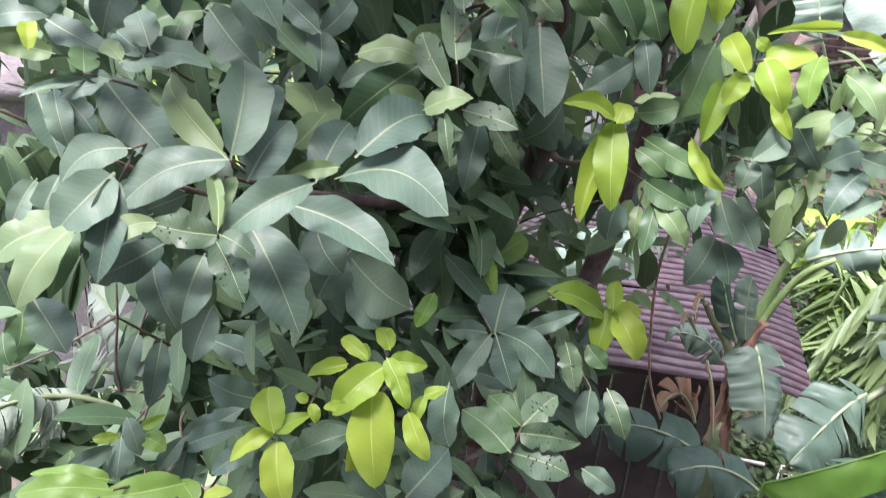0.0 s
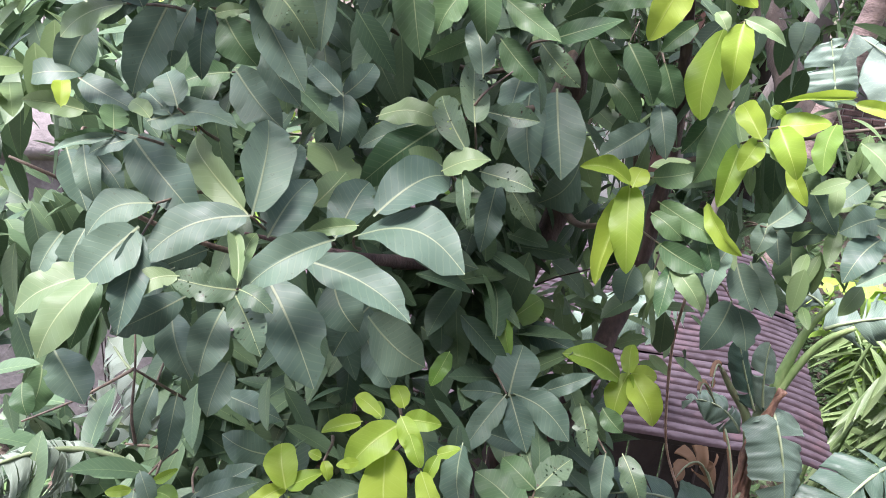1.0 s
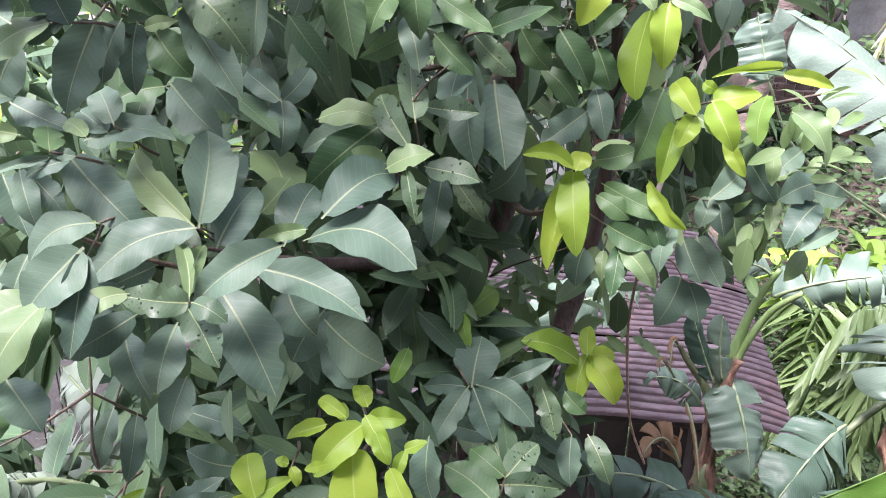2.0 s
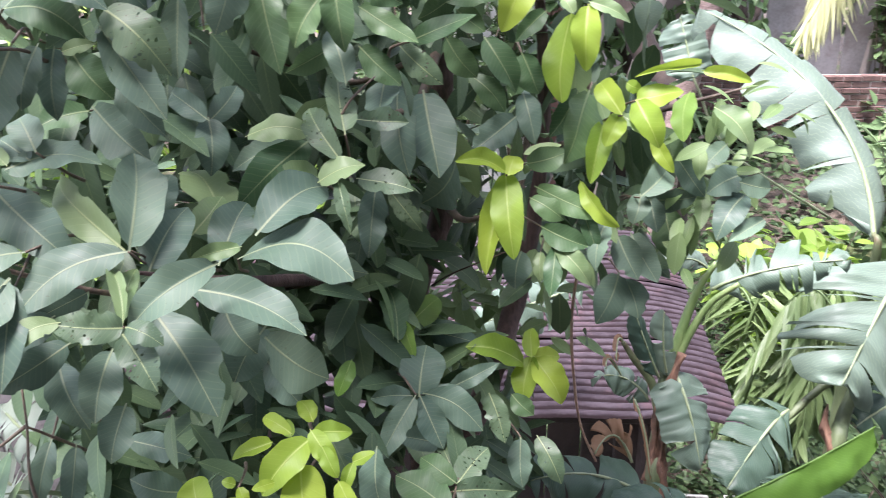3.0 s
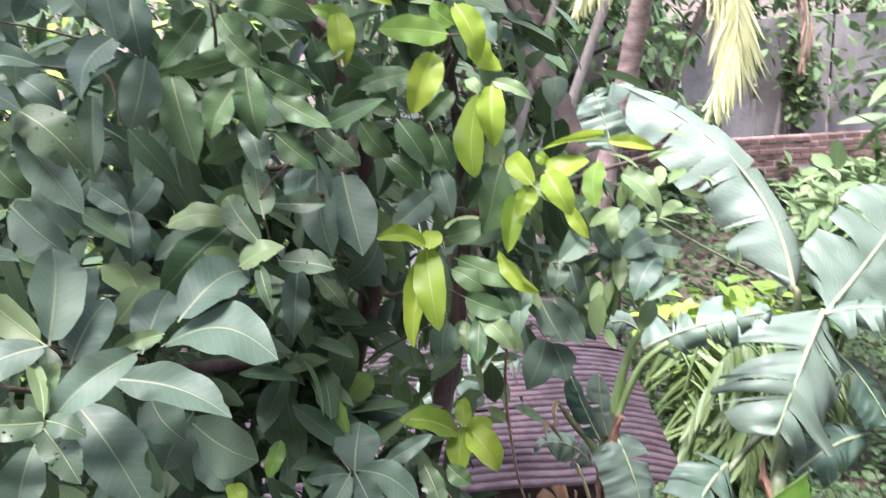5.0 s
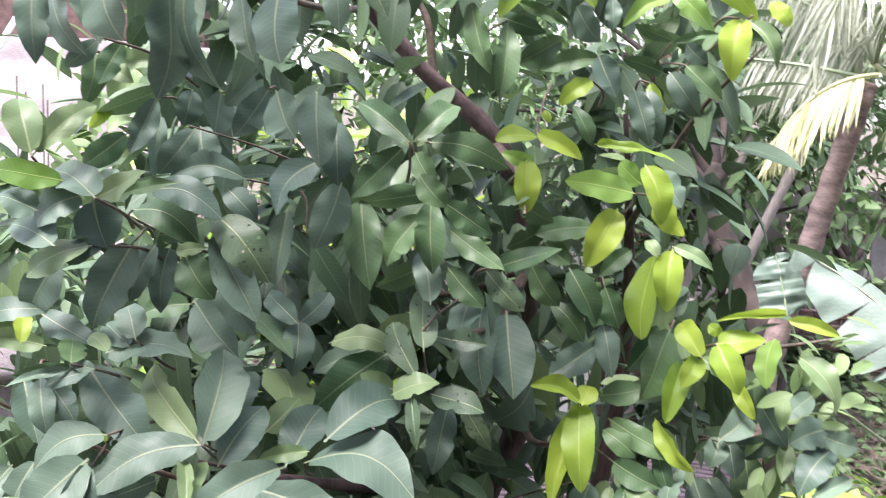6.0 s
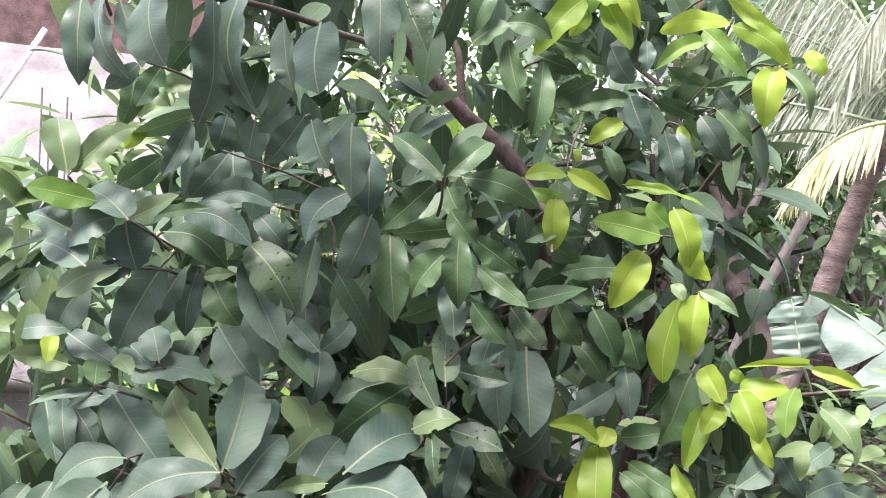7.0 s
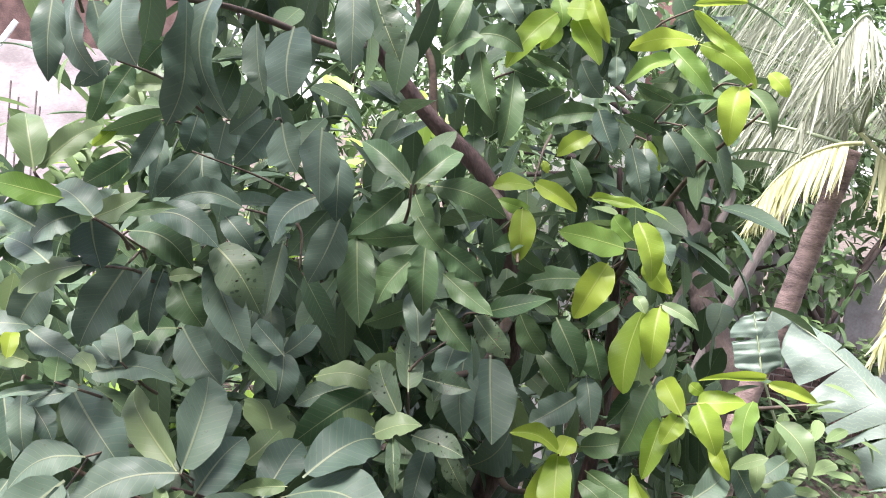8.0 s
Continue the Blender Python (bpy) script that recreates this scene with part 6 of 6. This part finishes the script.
garden_tree((2.59, 5.91, 0.5), [(2.590, 5.909, 0.4), (2.49, 5.909, 2.545), (2.392, 6.151, 2.921), (2.26, 6.374, 3.295), (2.174, 6.541, 3.557), (2.245, 6.643, 3.803)], 0.13,
            [((1.5, 7.6, 4.6), 0.9), ((2.3, 7.8, 5.2), 1.0), ((0.8, 7.6, 4.2), 0.9)], 2600, (0.08, 0.16), M_HEDGE, 61, "brown-trunked garden tree behind the banana leaves")
HEDGES = [
    ((3.3, 9.2, 1.0), [((2.6, 9.4, 2.2), 1.2), ((3.6, 9.2, 3.2), 1.2), ((2.6, 9.2, 4.0), 1.2), ((3.4, 9.4, 5.2), 1.3)], 62),
    ((0.8, 9.6, 1.0), [((0.2, 9.4, 2.4), 1.4), ((1.2, 9.6, 3.6), 1.5), ((-0.6, 9.2, 3.6), 1.2), ((0.6, 9.8, 5.2), 1.6)], 63),
    ((5.2, 10.2, 1.0), [((5.0, 11.6, 3.2), 1.2), ((6.2, 11.8, 3.8), 1.5), ((4.4, 11.4, 4.6), 1.4), ((5.2, 11.6, 6.0), 1.5)], 64),
    ((8.2, 11.0, 1.0), [((8.0, 11.2, 3.2), 1.6), ((9.4, 11.2, 4.2), 1.8), ((7.4, 12.2, 5.0), 1.6)], 65),
    ((3.4, 13.0, 1.0), [((3.2, 13.2, 5.0), 2.2), ((5.4, 13.6, 6.4), 2.4), ((1.0, 13.4, 5.0), 2.2), ((3.0, 13.6, 7.6), 2.3)], 66),
    ((6.5, 16.0, 1.0), [((4.0, 16.5, 6.0), 3.0), ((7.5, 16.5, 6.5), 3.2), ((5.6, 17.0, 10.0), 3.2), ((1.6, 16.5, 8.5), 3.0)], 68),
    ((-1.6, 12.0, 1.0), [((-1.6, 12.0, 4.0), 1.8), ((-0.4, 12.4, 6.2), 2.0), ((-2.8, 12.4, 6.0), 2.0)], 67),
]
for place, crown, seed in HEDGES:
    x, y, z = place
    garden_tree(place, [(x, y, z - 0.3), (x + 0.1, y, z + 0.8), (x, y + 0.1, z + 1.6)], 0.12, crown, 4600, (0.12, 0.26) if y < 15 else (0.3, 0.6), M_HEDGE, seed, "dense dark green shrubby tree behind the garden")

# vines over the fence, bushes in the middle distance
def bush(place, radius, count, size, material, seed, label, ratio=0.6, category="bush"):
    g = np.random.default_rng(seed)
    t = thing("bush", place, label, category)
    base = Vector(place)
    ps, ways = [], []
    for i in range(max(4, count // 26)):
        a = g.uniform(0, 6.283)
        e = base + Vector((math.cos(a) * radius[0], math.sin(a) * radius[1], 0)) * g.uniform(0.2, 0.9) + Vector((0, 0, radius[2] * g.uniform(0.5, 1.0)))
        line = spline([base, base.lerp(e, 0.5) + Vector((0, 0, radius[2] * 0.12)), e], 6)
        part("stalk", tube(line, [0.008, 0.003], 5), M_TWIG, t)
        for q in line[5:]:
            for _ in range(2):
                d = Vector(g.normal(0, 1, 3))
                ps.append(q + d * 0.02)
                ways.append((d.x, d.y, d.z * 0.5 + 0.1))
    ps, ways = np.array(ps), np.array(ways)
    k = len(ps)
    long = g.uniform(*size, k)
    tagged(scatter_leaves("foliage", ps, ways, long, long * ratio * g.uniform(0.8, 1.2, k), material, t, stations=4, seed=seed), kind="stuff")
    return t


bush((3.25, 5.3, 0.5), (0.75, 0.6, 1.45), 700, (0.12, 0.22), M_BUSH, 71, "bright yellow-green broad-leaved bush")
bush((4.32, 5.58, 0.75), (0.55, 0.5, 1.89), 420, (0.18, 0.34), M_BROAD, 72, "broad-leaved green garden plant near the brick wall", 0.42)
bush((6.2, 7.6, 0.8), (1.1, 0.8, 1.3), 800, (0.18, 0.34), M_BROAD, 73, "broad-leaved green garden plant near the brick wall", 0.42)
bush((5.90, 10.6, 1.15), (0.5, 0.2, 1.3), 420, (0.09, 0.17), M_BROAD, 74, "leafy vine climbing over the grey fence", 0.8, "vine")
bush((7.15, 10.4, 1.15), (0.45, 0.22, 2.2), 620, (0.09, 0.17), M_BROAD, 82, "leafy vine climbing over the grey fence", 0.8, "vine")
bush((4.9, 10.0, 1.0), (0.75, 0.3, 0.62), 420, (0.10, 0.2), M_HEDGE, 83, "low leafy bush growing against the brick wall")
bush((6.1, 9.8, 1.0), (0.8, 0.3, 0.58), 460, (0.10, 0.2), M_WEED, 84, "low leafy bush growing against the brick wall")
bush((7.2, 9.6, 1.0), (0.8, 0.3, 0.66), 460, (0.12, 0.24), M_HEDGE, 85, "low leafy bush growing against the brick wall")
bush((-1.7, 7.0, 0.2), (0.8, 0.6, 4.3), 1300, (0.12, 0.22), M_HEDGE, 81, "tall dark green leafy bush beside the neighbouring house", 0.45)
bush((-1.45, 5.2, 0.2), (0.7, 0.6, 3.75), 1500, (0.10, 0.2), M_BUSH, 77, "tall yellow-green leafy bush behind the fruit tree", 0.45)
bush((-0.35, 5.6, 0.3), (0.8, 0.6, 4.2), 1500, (0.10, 0.2), M_BUSH, 78, "tall yellow-green leafy bush behind the fruit tree", 0.45)
bush((0.7, 6.2, 0.4), (0.8, 0.6, 3.6), 1200, (0.10, 0.2), M_WEED, 79, "tall green leafy bush behind the fruit tree", 0.45)
bush((1.85, 8.1, 0.8), (0.7, 0.3, 3.3), 1100, (0.10, 0.2), M_HEDGE, 80, "tall dense green bush before the far house", 0.5)
bush((2.6, 3.6, 0.2), (0.8, 0.7, 0.9), 1300, (0.04, 0.08), M_WEED, 75, "low leafy bush under the banana plants")
bush((3.4, 3.6, 0.2), (0.9, 0.7, 1.0), 1300, (0.04, 0.09), M_HEDGE, 76, "low leafy bush beside the palm trunk")

shrub_palm = thing("shrub_palm", (2.4, 4.2, 0.2), "light green feathery shrub palm beside the shed", "palm")
shoot = random.Random(9)
for i in range(13):
    a = -1.9 + i * 0.29 + shoot.uniform(-0.2, 0.2)
    reach, top = shoot.uniform(0.6, 1.05), shoot.uniform(1.75, 2.5)
    foot = Vector((2.4 + shoot.uniform(-0.2, 0.25), 4.25 + shoot.uniform(-0.2, 0.25), 0.9))
    e = foot + Vector((reach * math.cos(a), reach * math.sin(a) * 0.7, top - 1.2))
    m = foot + Vector((0.35 * reach * math.cos(a), 0.3 * reach * math.sin(a), top - 0.35))
    frond(shrub_palm, foot, m, e, shoot.uniform(0.24, 0.32), M_FERN, 80 + i, 0.95, "frond", 30, 0.05, 0.35)
part("stalk", tube(spline([(2.4, 4.2, 0.0), (2.38, 4.2, 0.7), (2.4, 4.2, 1.2)], 5), [0.05, 0.03], 8, 0.2), M_STEM, shrub_palm)

# the last two crown balls lie out of view, added to shade the garden
garden_tree((4.2, 3.4, 0.0), [(4.2, 3.5, 0.0), (4.0, 3.5, 1.5), (3.5, 3.4, 2.6), (3.2, 3.3, 3.2)], 0.12,
                    [((2.85, 2.95, 3.25), 0.42), ((2.95, 2.9, 2.75), 0.38), ((3.3, 3.2, 3.6), 0.6), ((3.6, 3.6, 4.9), 0.9), ((4.4, 4.4, 5.2), 1.0)], 5200, (0.14, 0.26), M_MANGO, 91, "tree with long hanging pointed green leaves", ratio=(0.15, 0.22))

# ---- small things on the ground below ----
def wire_rack(corner, along, across, label):
    """A low white wire rack: a rim, bars both ways and four feet."""
    a, u, w = Vector(corner), Vector(along), Vector(across)
    rack = thing("wire_rack", corner, label, "rack")
    rim = [a, a + u, a + u + w, a + w, a]
    part("rim", tube(rim, [0.006, 0.006], 6), M_PIPE, rack)
    for i in range(1, 7):
        p = a + u * (i / 7)
        part("bar", tube([p, p + w], [0.004, 0.004], 5), M_PIPE, rack)
    for i in range(1, 3):
        p = a + w * (i / 3)
        part("bar", tube([p, p + u], [0.004, 0.004], 5), M_PIPE, rack)
    for p in rim[:4]:
        part("foot", tube([p, Vector((p.x, p.y, 0.0))], [0.006, 0.006], 6), M_PIPE, rack)


wire_rack((2.231, 3.951, 0.703), (0.283, -0.066, 0.000), (0.070, 0.200, 0.000), "white wire rack standing on the earth beside the shed")
hose = part("pipe", tube(spline([(1.744, 4.134, 0.795), (1.945, 4.080, 0.807), (2.129, 4.029, 0.813)], 5), [0.012, 0.012], 7), M_PIPE)
tagged(hose, "thin white plastic pipe among the banana stems", "pipe")

# ---- neighbouring house on the left ----
house = thing("neighbour_house", (-3.5, 7.2, 0.0), "neighbouring house with a rough pale plaster wall", "house")
slope_m = Matrix.Translation((-4.3, 6.2, 3.45)) @ Matrix.Rotation(radians(4), 4, "Z") @ Matrix.Rotation(radians(38), 4, "X")
bm = bmesh.new()
bmesh.ops.create_grid(bm, x_segments=40, y_segments=24, size=0.5, matrix=slope_m @ Matrix.Diagonal((5.4, 3.3, 1, 1)))
for v in bm.verts:
    v.co.z += 0.03 * noise.noise(v.co * 1.3) + 0.008 * noise.noise(v.co * 7)
bmesh.ops.solidify(bm, geom=bm.faces[:], thickness=0.12)
part("roof", bm, M_PLASTER, house, "pale rough cement roof slope")
part("wall", box(bmesh.new(), (5.0, 0.2, 2.4), Matrix.Translation((-4.3, 5.2, 1.2)) @ Matrix.Rotation(radians(4), 4, "Z")), M_PLASTER, house, smooth=False)
part("upper_wall", box(bmesh.new(), (5.0, 0.2, 1.6), Matrix.Translation((-4.6, 8.6, 5.0))), M_BRICK, house, smooth=False)
for i, (x, h) in enumerate(((-1.88, 4.17), (-1.84, 4.10), (-1.76, 4.14), (-1.74, 4.07))):
    rod = part("rebar", tube([Vector((x, 4.25, 0.0)), Vector((x + 0.005, 4.25, 2.0)), Vector((x + 0.01, 4.25, h))], [0.0042, 0.0042], 6), M_STEEL)
    tagged(rod, "thin rusty steel reinforcing rod standing upright", "rod", "reinforcing rods")
pipe = part("pipe", tube([Vector((-2.647, 5.038, 3.796)), Vector((-2.51, 5.127, 4.09)), Vector((-2.309, 5.219, 4.491))], [0.017, 0.017], 8), M_PIPE)
tagged(pipe, "slanting white plastic pipe in front of the plaster wall", "pipe")

far_house = thing("far_house", (1.74, 8.74, 0.9), "far white-walled house with a red gable end", "house")
part("wall", box(bmesh.new(), (0.75, 0.3, 5.0), Matrix.Translation((1.743, 8.739, 3.527))), M_PIPE, far_house, smooth=False)
part("gable", box(bmesh.new(), (0.35, 0.3, 5.0), Matrix.Translation((2.255, 8.826, 3.507))), M_RED, far_house, smooth=False)

# ---- the unseen house behind the balcony, added to block light ----
# unseen wall, sized to keep the rear sky light off the leaves
tagged(part("wall_south", box(bmesh.new(), (13.5, 0.2, 8.6), Matrix.Translation((4.55, -2.4, 4.3))), M_PLASTER, None, "", False), "unseen plastered wall added behind the balcony to block sky light", "wall", kind="structure")
tagged(part("floor", box(bmesh.new(), (9.5, 2.7, 0.15), Matrix.Translation((2.85, -0.95, 2.68))), M_PLASTER, None, "", False), "concrete balcony floor slab", "floor", kind="structure")
# overhang added out of view, cuts sky and sun off the near leaves
tagged(part("ceiling", box(bmesh.new(), (9.0, 3.05, 0.12), Matrix.Translation((3.2, -0.77, 4.95))), M_PLASTER, None, "", False), "unseen plastered slab added over the balcony to shade the leaves", "ceiling", kind="structure")

# ---- bricks of the garden wall ----
bm = box(bmesh.new(), (0.215, 0.105, 0.065), Matrix(), 0.006)
brick_mesh = bpy.data.meshes.new("brick")
bm.to_mesh(brick_mesh)
bm.free()
brick_mesh.materials.append(M_BRICK)
for row in range(9):
    for i in range(32):
        if rng.random() < 0.03:
            continue
        p = WALL_A + WALL_U * (0.4 + i * 0.227 + 0.113 * (row % 2)) - WALL_N * (0.046 + rng.uniform(0, 0.022)) + Vector((0, 0, 0.06 + row * 0.077 + rng.uniform(-0.004, 0.004)))
        ob = new("brick", brick_mesh)
        adopt(ob, wall)
        ob.matrix_basis = Matrix.Translation(p) @ Matrix.Rotation(radians(-9 + rng.uniform(-1.5, 1.5)), 4, "Z")
